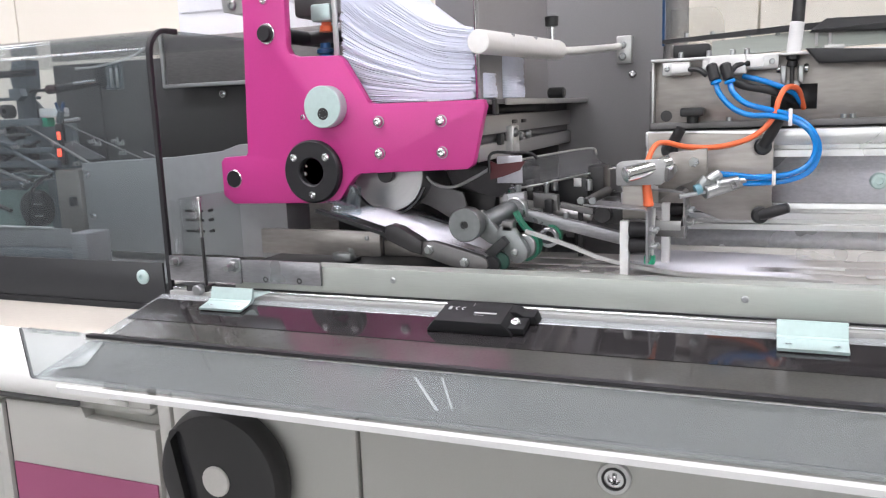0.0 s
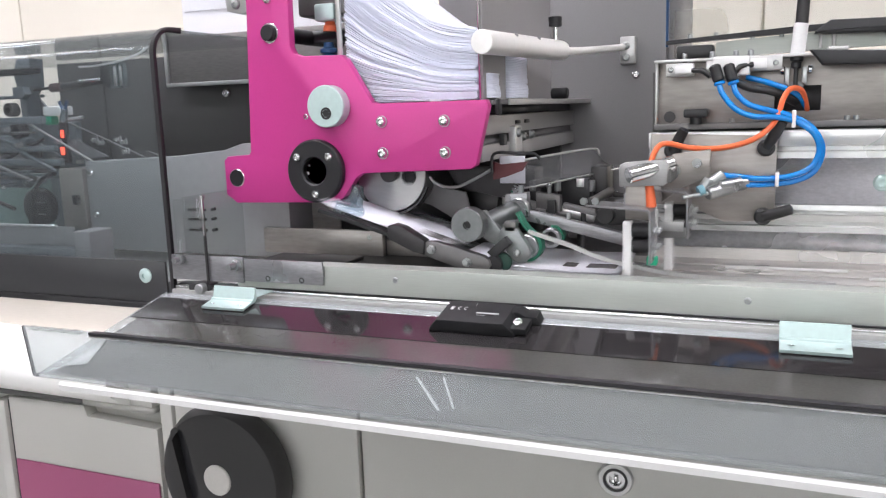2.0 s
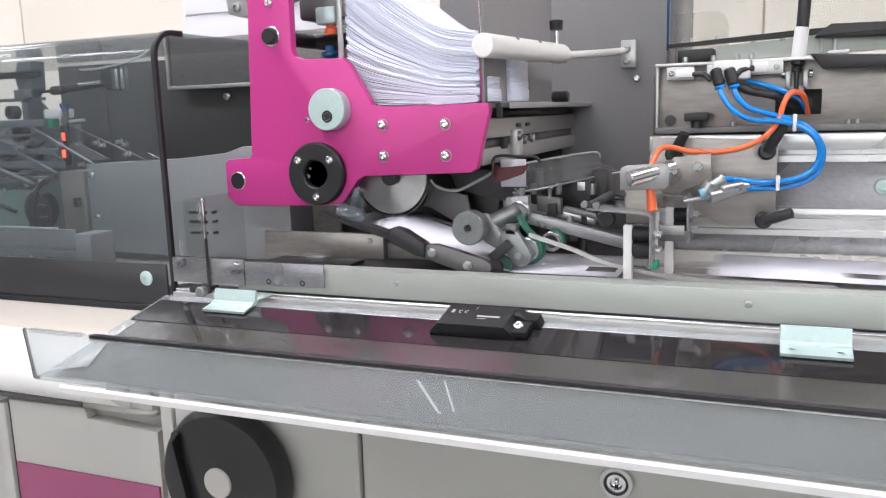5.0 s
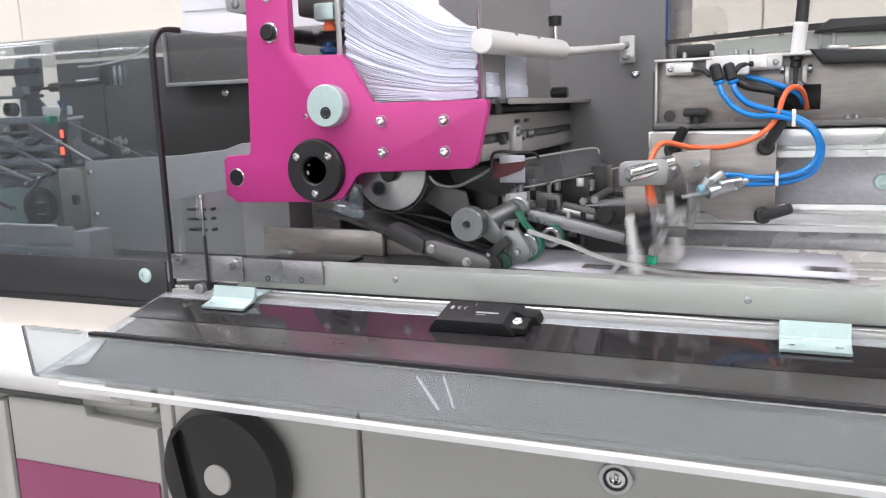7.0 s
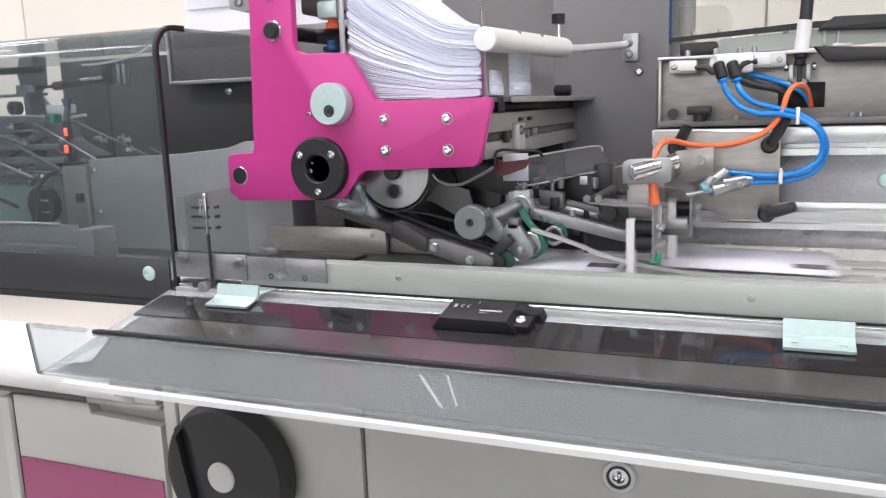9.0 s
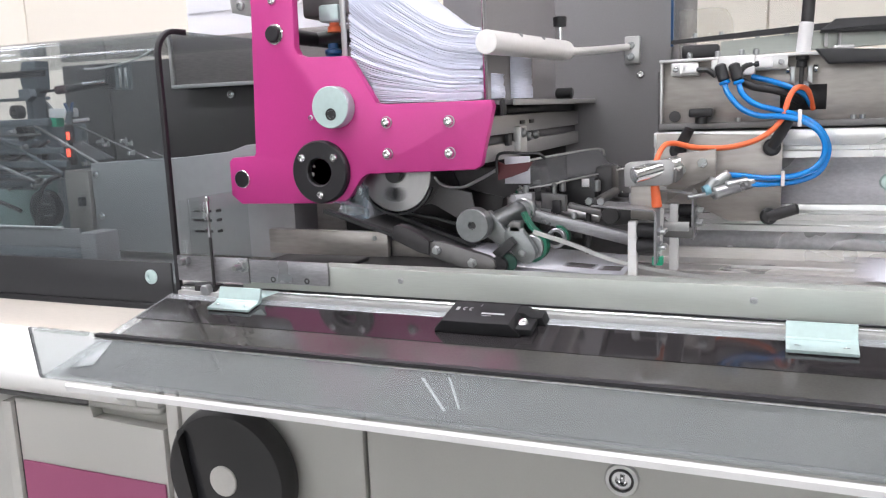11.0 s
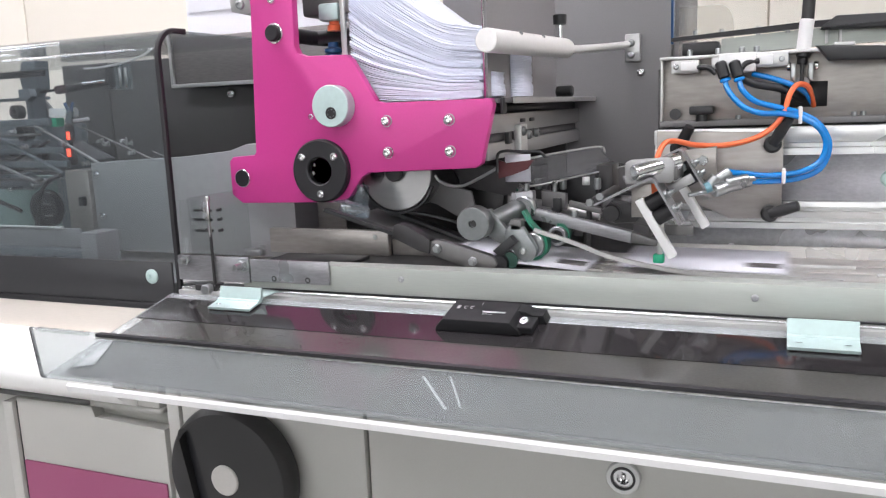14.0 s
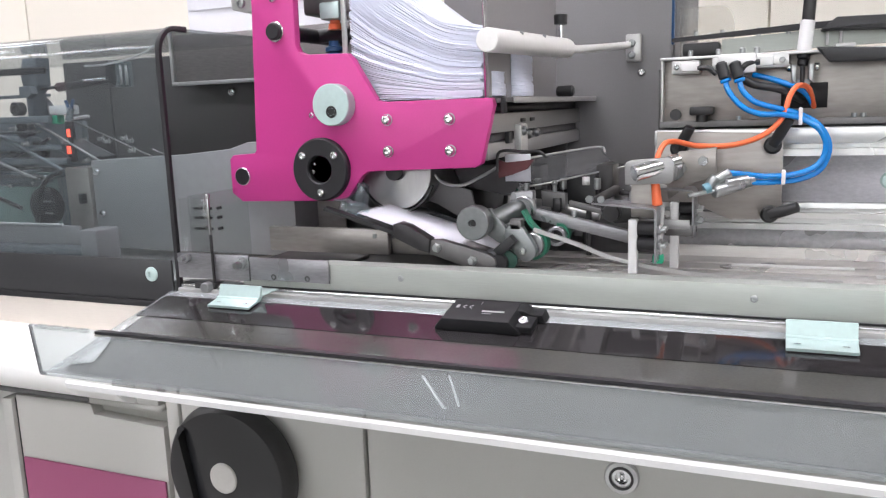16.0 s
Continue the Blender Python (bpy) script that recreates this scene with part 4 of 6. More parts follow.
# envelopes in the magazine
stk = thing("envelope_stack", (0.006, 0.075, 1.1375), "tall fanned stack of white envelopes in the magazine", "envelope stack")
random.seed(4)
NS = 124
for i in range(NS):
    u = i / (NS - 1)
    xr = 0.0885 + random.uniform(-0.0022, 0.0015) + (0.002 if (i // 12) % 2 else -0.001)
    xl = -0.0700 + random.uniform(-0.0012, 0.001)
    zr, zl = 1.139 + 0.074 * u + random.uniform(-0.0004, 0.0004), 1.1395 + 0.190 * u ** 0.86 + random.uniform(-0.0006, 0.0006)
    zm = zr + (zl - zr) * 0.09
    y0 = 0.017 + random.uniform(0, 0.0045)
    pts = [(xl, 0, zl), (xl + 0.035, 0, zl + (zm - zl) * 0.42 - 0.002 * u), (xl + 0.08, 0, zl + (zm - zl) * 0.80), (0.045, 0, zm - 0.001), (xr, 0, zr)]
    part("envelope", ribbon(N(), [(x, y0 + 0.0575, z) for x, _, z in pts], 0.115, random.choice((0.0005, 0.0007, 0.0010)), 4), PAPER, stk)
for y0, y1, x1, zt in ((0.026, 0.064, 0.0980, 1.1640), (0.096, 0.160, 0.1030, 1.1850)):
    z = 1.1390
    while z < zt:
        xe = x1 + random.uniform(-0.0006, 0.0006) + (0.0015 if z < 1.152 else 0.0)
        part("envelope_corner", box(N(), (0.0885, y0 + random.uniform(0, 0.001), z), (xe, y1, z + 0.0017)), PAPER, stk)
        z += 0.0019
ws = thing("white_carton", (-0.35, 0.30, 1.248), "plain white carton lying on the grey housing", "carton")
part("carton", box(N(), (-0.478, 0.24, 1.2475), (-0.16, 0.39, 1.345), 0.004), PAPER_WHITE, ws)
part("lid_flap", box(N(), (-0.470, 0.236, 1.29), (-0.17, 0.2395, 1.344), 0.001), PAPER_WHITE, ws)

# separator rod with handle
ar = thing("adjusting_arm", (0.16, 0.30, 1.2), "pale metal adjusting handle on a bent steel rod", "adjusting arm")
h0, h1 = Vector((0.112, -0.033, 1.1935)), Vector((0.135, 0.205, 1.196))
part("handle", lathe(N(), h0, h1, [(0.004, -0.0005), (0.0112, 0), (0.0122, 0.001), (0.0122, 0.232), (0.0115, 0.238), (0.005, 0.239)], 32), IVORY, ar, "pale cylindrical handle")
part("rod", tube(N(), [h1 - Vector((0.004, 0.01, 0)), h1 + Vector((0.006, 0.04, 0.001)), (0.158, 0.36, 1.205), (0.173, 0.44, 1.2115)], 0.0052, 12), IVORY, ar)
part("block", box(N(), (0.168, 0.435, 1.186), (0.1905, 0.4495, 1.2265), 0.002), ALU, ar, "aluminium mounting block")
for z in (1.213, 1.196):
    part("screw", bolt_head(N(), (0.177, 0.435, z), (0, -1, 0), 0.006, 0.0005 + 0.002), ZINC, ar)
sk = N()
rod(sk, (0.133, 0.185, 1.204), (0.1325, 0.185, 1.230), 0.0028, 12)
part("stem", sk, CHROME, ar)
part("thumb_knob", lathe(N(), (0.1325, 0.185, 1.223), (0.1325, 0.185, 1.25), [(0.004, 0), (0.008, 0.001), (0.0085, 0.012), (0.0065, 0.013), (0, 0.013)], 16), BLACK, ar, "black knurled thumb knob")
for k in (0.32, 0.60):
    p = h0.lerp(h1, k) + Vector((0.007, -0.004, 0.0085))
    part("grub_screw", rod(N(), p, p + Vector((0.001, -0.002, 0.0012)), 0.0022, 10), ZINC, ar)

# aluminium rails under the tray
ex = thing("magazine_rail", (0.095, 0.2, 1.07), "grey aluminium extrusion carrying the magazine with clamp block", "aluminium rail")
part("profile", box(N(), (0.066, 0.013, 1.0985), (0.094, 0.449, 1.120), 0.001), ALU_MID, ex)
part("profile", box(N(), (0.066, 0.013, 1.070), (0.094, 0.449, 1.088), 0.001), ALU_MID, ex)
part("groove", box(N(), (0.066, 0.014, 1.0885), (0.0885, 0.449, 1.098)), DARK, ex)
# near-black bar added as the shadow beneath the tray
part("shadow_bar", box(N(), (0.060, 0.014, 1.1205), (0.088, 0.449, 1.1318)), GUNMETAL, ex, "dark bar standing in for shade under the tray")
part("clamp_block", box(N(), (0.092, 0.112, 1.072), (0.102, 0.140, 1.106), 0.002), ALU, ex, "aluminium clamp block")
for y, z in ((0.12, 1.098), (0.20, 1.093), (0.165, 1.092)):
    part("screw", bolt_head(N(), (0.1005 if y < 0.16 else 0.094, y, z), (1, 0, 0), 0.006, 0.006), ZINC, ex)
part("clip", box(N(), (0.093, 0.075, 1.085), (0.099, 0.088, 1.098), 0.001), BLACK, ex)
for y in (0.135, 0.175):
    part("clip", box(N(), (0.088, y, 1.108), (0.096, y + 0.018, 1.1125), 0.001), GUNMETAL, ex)

# clear curved guard below the rails
cg = thing("clear_guard", (0.16, 0.15, 1.04), "clear curved acrylic guard above the feed belts", "acrylic guard")
ga, gb_, gc, gd_ = Vector((0.094, 0.090, 1.061)), Vector((0.172, 0.220, 1.070)), Vector((0.134, 0.055, 1.039)), Vector((0.213, 0.180, 1.050))
gs_ = N()
rows_ = []
for i in range(9):
    v = i / 8
    sag = Vector((-0.004, 0, -0.010)) * math.sin(math.pi * v)
    p, q = ga.lerp(gc, v) + sag, gb_.lerp(gd_, v) + sag * 0.6
    rows_.append([gs_.verts.new(p), gs_.verts.new(q), gs_.verts.new(q + Vector((0, 0, 0.0028))), gs_.verts.new(p + Vector((0, 0, 0.0028)))])
for r0, r1 in zip(rows_, rows_[1:]):
    for j in range(4):
        gs_.faces.new((r0[j], r0[(j + 1) % 4], r1[(j + 1) % 4], r1[j]))
gs_.faces.new(rows_[0])
gs_.faces.new(rows_[-1][::-1])
bmesh.ops.recalc_face_normals(gs_, faces=gs_.faces[:])
part("sheet", gs_, acrylic("grey_clear_sheet", (0.74, 0.73, 0.74), gloss=0.03, rough=0.10, dust=0.055), cg)
part("rim", tube(N(), [ga, ga.lerp(gc, 0.5) + Vector((-0.004, 0, -0.010)), gc, gc.lerp(gd_, 0.5), gd_], 0.0012, 8), ALU_MID, cg)
part("rim", tube(N(), [ga + Vector((0, 0, 0.002)), ga.lerp(gb_, 0.5) + Vector((0, 0, 0.003)), gb_ + Vector((0, 0, 0.002)), gb_.lerp(gd_, 0.25)], 0.0014, 8), ALU, cg)
part("tag", box(N(), (0.1018, 0.0485, 1.0440), (0.1310, 0.0500, 1.0745)), PAPER_SHADED, cg, "white label plate")
part("bracket", prism(N(), [(0.0950, 1.0480), (0.0950, 1.0690), (0.1040, 1.0655), (0.1360, 1.0685), (0.1290, 1.0585), (0.1110, 1.0520)], "xz", 0.0445, 0.0480), paint("dark_red_plastic", (0.085, 0.012, 0.016), 0.4, grain=200, vary=0.15, bump=0.0), cg, "dark red plastic bracket")
part("cable", tube(N(), [(0.0955, 0.040, 1.0560), (0.0960, 0.040, 1.0740), (0.1040, 0.040, 1.0790), (0.1240, 0.040, 1.0780), (0.1430, 0.040, 1.0775), (0.1500, 0.044, 1.0710)], 0.0017, 8), BLACK, cg, "black cable bent over the bracket")
part("stem", rod(N(), (0.125, 0.2, 0.963), (0.125, 0.2, 1.035), 0.005), GUNMETAL, cg)

# ---- drum, guide and rollers under the feeder ----
DX, DY, DZ = -0.0255, 0.030, 1.057     # axis of the feed drum at its front face
drum = thing("feed_drum", (DX, 0.08, DZ), "turned steel feed drum with a dark boss under the side plate", "feed drum")
TURNED = paint("turned_drum_steel", (0.41, 0.40, 0.395), 0.36, 0.9, grain=40, vary=0.12, bump=0.0, stretch=(6, 6, 1), wear=20)
tn = TURNED.node_tree.nodes.new("ShaderNodeTangent")
tn.direction_type, tn.axis = "RADIAL", "Y"
TURNED.node_tree.links.new(tn.outputs[0], TURNED.node_tree.nodes["Principled BSDF"].inputs["Tangent"])
TURNED.node_tree.nodes["Principled BSDF"].inputs["Anisotropic"].default_value = 0.75
part("shell", lathe(N(), (DX, DY, DZ), (DX, 0.13, DZ), [(0.008, 0), (0.0435, 0), (0.0445, 0.001), (0.0445, 0.099), (0.0435, 0.1), (0.008, 0.1)], 64), TURNED, drum)
part("hub", rod(N(), (DX, 0.022, DZ), (DX, DY, DZ), 0.010, 24, 0.001), GUNMETAL, drum)
part("boss", lathe(N(), (DX, DY, DZ - 0.024), (DX, 0.02, DZ - 0.024), [(0.0085, 0), (0.0085, 0.003), (0.0045, 0.0035), (0.004, 0.0015), (0, 0.0015)], 24), RUBBER, drum, "dark boss on the drum face")

dr2 = thing("paper_deflector", (0.045, 0.08, 0.965), "dark grey slanted deflector plates beside the feed drum", "deflector")
part("plate", prism(N(), [(-0.008, 1.0218), (0.0172, 1.0454), (0.0383, 1.0367), (0.0560, 1.0320), (0.0640, 0.9960), (0.0398, 1.0007), (0.0116, 1.0165)], "xz", 0.060, 0.064, 0.001), DARK, dr2, "grey slanted plate")
part("plate", prism(N(), [(0.0385, 1.0400), (0.0600, 1.0330), (0.1100, 1.0220), (0.1150, 1.0600), (0.0300, 1.0640)], "xz", 0.070, 0.073, 0.001), GUNMETAL, dr2)
part("rear_roller", lathe(N(), (0.056, 0.085, 1.064), (0.056, 0.13, 1.064), [(0.008, 0), (0.031, 0), (0.034, 0.003), (0.034, 0.042), (0.031, 0.045), (0.008, 0.045)], 40), GUNMETAL, dr2)
part("support", prism(N(), [(0.03, 0.9597), (0.070, 0.9597), (0.085, 1.03), (0.05, 1.045), (0.028, 1.03)], "xz", 0.10, 0.13, 0.003), GUNMETAL, dr2)
part("bent_wire", tube(N(), [(0.0190, 0.042, 1.0520), (0.0250, 0.042, 1.0450), (0.0372, 0.042, 1.0405), (0.0546, 0.042, 1.0410), (0.0730, 0.042, 1.0490), (0.0900, 0.044, 1.0580), (0.0980, 0.050, 1.0640)], 0.0018, 8), ALU_MID, dr2, "thin bent guide wire")

NOSE = acrylic("tinted_clear_plastic", (0.66, 0.74, 0.78), gloss=0.05, rough=0.05, dust=0.06)
gu = thing("feed_guide", (0.03, -0.04, 0.963), "black and grey inclined feed guide with side arm", "feed guide")
part("side_arm", prism(N(), [(0.050, 0.9925), (0.064, 0.9935), (0.090, 0.9870), (0.1166, 0.9795), (0.1225, 0.9755), (0.1240, 0.9700), (0.1190, 0.9645), (0.0977, 0.9635), (0.0542, 0.9770), (0.040, 0.9820)], "xz", -0.056, -0.046, 0.0012), ALU_DARK, gu)
part("end_block", prism(N(), [(0.0120, 1.0090), (0.0180, 1.0110), (0.0290, 1.0080), (0.0530, 0.9940), (0.0515, 0.9800), (0.0410, 0.9820), (0.0105, 0.9955)], "xz", -0.060, -0.045, 0.001), GUNMETAL, gu, "black guide block")
for x, z in ((0.060, 0.985), (0.099, 0.973)):
    nb = hex_nut(N(), (x, -0.056, z), (0, -1, 0), 0.005, 0.003)
    rod(nb, (x, -0.059, z), (x, -0.0625, z), 0.003, 12)
    part("screw", nb, ZINC, gu)
part("runner", ribbon(N(), [(-0.075, -0.049, 1.0235), (-0.047, -0.049, 1.0155), (-0.015, -0.049, 1.0060), (0.016, -0.049, 0.9965)], 0.010, 0.0040, 4), BLACK, gu, "black plastic runner")
part("runner", ribbon(N(), [(-0.05, 0.062, 1.007), (0.0, 0.062, 0.9905), (0.06, 0.062, 0.97), (0.085, 0.062, 0.963)], 0.010, 0.004, 4), BLACK, gu)
part("slide_plate", ribbon(N(), [(-0.075, 0.05, 1.008), (-0.02, 0.05, 0.992), (0.05, 0.05, 0.968), (0.08, 0.05, 0.960)], 0.09, 0.002, 4), ALU_DARK, gu)
part("drum_strip", ribbon(N(), [(DX + 0.0475 * math.cos(radians(a)), 0.032, DZ + 0.0475 * math.sin(radians(a))) for a in range(190, 345, 15)], 0.005, 0.0022, 4), BLACK, gu, "black strip round the drum")
part("strap", ribbon(N(), [(-0.03, 0.046, 1.0105), (0.02, 0.046, 1.003), (0.08, 0.046, 0.987), (0.10, 0.046, 0.982)], 0.005, 0.0025, 4), BLACK, gu, "black hold-down strap")
part("nose", lathe(N(), (-0.064, -0.04, 1.022), (-0.03, -0.03, 1.018), [(0.002, 0), (0.009, 0.004), (0.010, 0.02), (0.006, 0.034)], 16), NOSE, gu, "clear blue-tinted plastic nose")
part("nose", prism(N(), [(-0.085, 1.029), (-0.045, 1.022), (-0.042, 1.045), (-0.05, 1.048), (-0.056, 1.024), (-0.072, 1.03)], "xz", -0.02, -0.005, 0.001), NOSE, gu)
part("roller", lathe(N(), (0.125, -0.052, 0.970), (0.125, -0.02, 0.970), [(0.002, 0), (0.009, 0), (0.0095, 0.004), (0.0085, 0.016), (0.0095, 0.028), (0.009, 0.032), (0.002, 0.032)], 24), RUBBER, gu)
part("roller_belt", lathe(N(), (0.133, -0.046, 0.972), (0.133, -0.038, 0.972), [(0.006, 0), (0.0095, 0.001), (0.0095, 0.005), (0.006, 0.006)], 24), paint("dark_green_rubber", (0.006, 0.045, 0.03), 0.5, grain=300, vary=0.1), gu)

rl = thing("pressure_roller", (0.115, -0.03, 0.97), "zinc-plated pressure roller lever with a green belt", "pressure roller")
part("cap", lathe(N(), (0.1015, -0.045, 1.012), (0.1015, -0.062, 1.012), [(0.015, 0), (0.0175, 0.001), (0.0175, 0.015), (0.0165, 0.0165), (0.0042, 0.0165), (0.004, 0.012), (0, 0.012)], 40), ZINC_DULL, rl, "turned zinc cap with a socket")
part("socket", rod(N(), (0.1015, -0.0571, 1.012), (0.1015, -0.0576, 1.012), 0.0038, 6), GUNMETAL, rl)
part("bolt", rod(N(), (0.1015, -0.045, 1.012), (0.1035, -0.025, 1.012), 0.010, 24, 0.001), ZINC_DULL, rl)
part("crank", prism(N(), [(0.098, 1.022), (0.112, 1.024), (0.134, 0.998), (0.128, 0.986), (0.118, 0.990), (0.097, 1.004)], "xz", -0.036, -0.028, 0.001), ZINC_DULL, rl)
part("shaft", rod(N(), (0.112, -0.03, 1.010), (0.139, 0.02, 1.024), 0.0105, 24, 0.001), ZINC_DULL, rl)
part("web", prism(N(), [(0.112, 1.004), (0.140, 1.012), (0.143, 0.998), (0.130, 0.990)], "xz", -0.024, -0.018, 0.001), ZINC_DULL, rl)
part("clamp", prism(N(), [(0.123, 1.006), (0.144, 1.008), (0.1475, 1.033), (0.147, 1.039), (0.123, 1.037)], "xz", 0.0, 0.012, 0.001), STEEL_DIM, rl)
part("ring", pipe(N(), (0.137, -0.002, 1.020), (0.1385, 0.004, 1.0205), 0.0135, 0.010), ZINC, rl)
part("screw", rod(N(), (0.139, 0.006, 1.034), (0.139, 0.006, 1.046), 0.003, 12), ZINC_DULL, rl)
part("block", prism(N(), [(0.118, 0.983), (0.137, 0.999), (0.143, 0.992), (0.126, 0.976)], "xz", -0.050, -0.036, 0.001), BLACK, rl, "black clamp knob")
lv = [(0.139 + 0.0 + 0.0115 * math.cos(a), 0.998 + 0.0115 * math.sin(a)) for a in [radians(d) for d in (45, 80, 115, 150, 185, 225)]] + [(0.150 + 0.0115 * math.cos(a), 0.982 + 0.0115 * math.sin(a)) for a in [radians(d) for d in (225, 260, 295, 330, 5, 45)]]
part("lever", prism(N(), lv, "xz", -0.040, -0.030, 0.001), ZINC_DULL, rl)
part("lever_screw", bolt_head(N(), (0.1475, -0.040, 0.982), (0, -1, 0), 0.004, 0.003), ZINC, rl)
part("pulley", pipe(N(), (0.1535, -0.028, 0.986), (0.1535, -0.010, 0.986), 0.0125, 0.005), ZINC, rl)
bl = [(0.1535 + 0.0145 * math.cos(radians(a)), -0.019, 0.986 + 0.0145 * math.sin(radians(a))) for a in range(-110, 41, 25)]
part("belt", ribbon(N(), [*bl, (0.152, -0.019, 1.006), (0.141, -0.012, 1.020)], 0.013, 0.003, 5), GREEN, rl, "green rubber drive belt")
part("belt", ribbon(N(), [(0.174, 0.0, 1.0045), (0.181, 0.0, 1.003), (0.186, 0.0, 0.995), (0.184, 0.0, 0.986)], 0.010, 0.0025, 5), GREEN, rl)
part("belt", ribbon(N(), [(0.125, 0.06, 1.018), (0.108, 0.075, 1.034), (0.088, 0.09, 1.055)], 0.010, 0.003, 4), GREEN, rl)
part("pulley", pipe(N(), (0.175, -0.012, 0.993), (0.175, 0.006, 0.993), 0.0105, 0.007), STEEL_DIM, rl)
part("pulley_shaft", rod(N(), (0.175, 0.006, 0.993), (0.175, 0.19, 0.993), 0.006), GUNMETAL, rl)

# guide bars over the belts
for i, (a, b, w, t, mt, lab) in enumerate((
        ((0.1425, 0.004, 1.0225), (0.250, 0.004, 0.998), 0.012, 0.012, ALU, "grey aluminium hold-down bar above the belts"),
        ((0.175, 0.05, 1.023), (0.275, 0.05, 1.001), 0.010, 0.006, ALU_DARK, "dull aluminium hold-down bar above the belts"),
        ((0.155, 0.12, 1.010), (0.262, 0.12, 0.992), 0.014, 0.008, ALU, "dull aluminium hold-down bar above the belts"))):
    gb = thing("hold_down_bar", ((a[0] + b[0]) / 2, a[1], b[2]), lab, "guide bar", "hold-down bars")
    a, b = Vector(a), Vector(b)
    d = (b - a).normalized()
    up = d.cross(Vector((0, 1, 0))) * -1
    q = [(a.x, a.z), (b.x, b.z), (b.x - 0.001, b.z - t), (a.x - 0.001, a.z - t)]
    mt = STEEL_DIM if i == 0 else ALU_DARK
    part("bar", prism(N(), q, "xz", a.y - w / 2, a.y + w / 2, 0.001), mt, gb)
    part("tip", prism(N(), [(b.x, b.z - 0.0005), (b.x + 0.025, b.z - 0.008), (b.x + 0.024, b.z - 0.014), (b.x - 0.001, b.z - t + 0.0008)], "xz", a.y - w / 2 + 0.001, a.y + w / 2 - 0.001, 0.001), ALU_DARK, gb)
    m2 = a.lerp(b, 0.45)
    part("screw", rod(N(), m2, m2 + Vector((0, 0, 0.007)), 0.0032, 12, 0.0006), ZINC, gb)
    if i:
        part("foot", rod(N(), (a.x + 0.02, a.y + 0.004, 0.962), (a.x + 0.02, a.y + 0.004, a.z - t - 0.002), 0.003, 10), GUNMETAL, gb)
sb = thing("paper_strip_guide", (0.25, -0.04, 0.962), "long pale spring-steel strip guide sweeping down to the table", "strip guide")
part("strip", ribbon(N(), [(0.161, -0.045, 1.0049), (0.201, -0.045, 0.9929), (0.229, -0.045, 0.9826), (0.256, -0.045, 0.9758), (0.298, -0.045, 0.9688), (0.339, -0.045, 0.9665), (0.383, -0.045, 0.9665), (0.44, -0.047, 0.9655)], 0.005, 0.0036, 6), ALU, sb)
part("mount", box(N(), (0.134, -0.04, 1.003), (0.146, -0.028, 1.014), 0.001), ALU_DARK, sb)

# dim machinery behind the belts
bm_ = thing("belt_drive", (0.15, 0.25, 0.963), "dark drive brackets, cylinders and shafts behind the belts", "drive unit")
for a, b, mt in (((0.06, 0.20, 0.9635), (0.10, 0.24, 1.05), GUNMETAL), ((0.15, 0.17, 0.9635), (0.172, 0.20, 1.040), GREY), ((0.185, 0.14, 1.005), (0.205, 0.18, 1.055), GUNMETAL), ((0.152, 0.12, 1.008), (0.189, 0.14, 1.044), BLACK),
                 ((0.118, 0.10, 1.000), (0.136, 0.12, 1.034), GUNMETAL), ((0.225, 0.16, 0.9635), (0.245, 0.20, 1.04), GREY)):
    part("bracket", box(N(), a, b, 0.002), mt, bm_)
part("label", box(N(), (0.173, 0.1185, 1.033), (0.182, 0.1195, 1.043)), WHITE, bm_)
part("shaft", rod(N(), (0.10, 0.16, 1.008), (0.26, 0.16, 0.988), 0.006), ALU_DARK, bm_)
part("shaft", rod(N(), (0.11, 0.22, 1.020), (0.27, 0.22, 1.005), 0.005), GUNMETAL, bm_)
for x in (0.125, 0.155, 0.195):
    part("screw", rod(N(), (x, 0.10, 1.03), (x, 0.10, 1.043), 0.004, 12, 0.001), ZINC, bm_)
part("cylinder", rod(N(), (0.215, 0.03, 1.022), (0.25, 0.03, 1.020), 0.011, 24, 0.002), GUNMETAL, bm_)
part("rail", rod(N(), (0.12, 0.09, 1.015), (0.20, 0.09, 1.002), 0.006), ALU, bm_)
part("rear_wall", box(N(), (-0.30, 0.40, 0.9605), (0.085, 0.41, 1.125), 0.002), GUNMETAL, bm_)


for x, y, z in ((0.117, 0.05, 1.015), (0.151, 0.07, 1.018)):
    cl = thing("belt_clamp", (x, y, z - 0.03), "small grey clamp block with an upright screw", "clamp", "belt clamps")
    part("block", prism(N(), [(x - 0.014, z - 0.004), (x + 0.014, z - 0.008), (x + 0.014, z + 0.010), (x - 0.014, z + 0.014)], "xz", y, y + 0.012, 0.001), ALU_DARK, cl)
    part("jaw", box(N(), (x + 0.001, y - 0.008, z - 0.010), (x + 0.010, y - 0.0005, z + 0.006), 0.001), BLACK, cl)
    part("screw", rod(N(), (x, y + 0.006, z + 0.010), (x, y + 0.006, z + 0.024), 0.0026, 12, 0.0005), ZINC, cl)
    part("screw_head", hex_nut(N(), (x, y + 0.006, z + 0.020), (0, 0, 1), 0.0042, 0.003), ZINC, cl)
    part("stem", rod(N(), (x, y + 0.006, 0.9597), (x, y + 0.006, z), 0.004, 12), GUNMETAL, cl)
part("screw", bolt_head(N(), (0.162, 0.45, 0.991), (0, -1, 0), 0.004, 0.003), CHROME, col)
lvp = thing("pivot_lever", (0.231, -0.03, 1.0), "dark pivot lever behind the gate bracket", "lever")
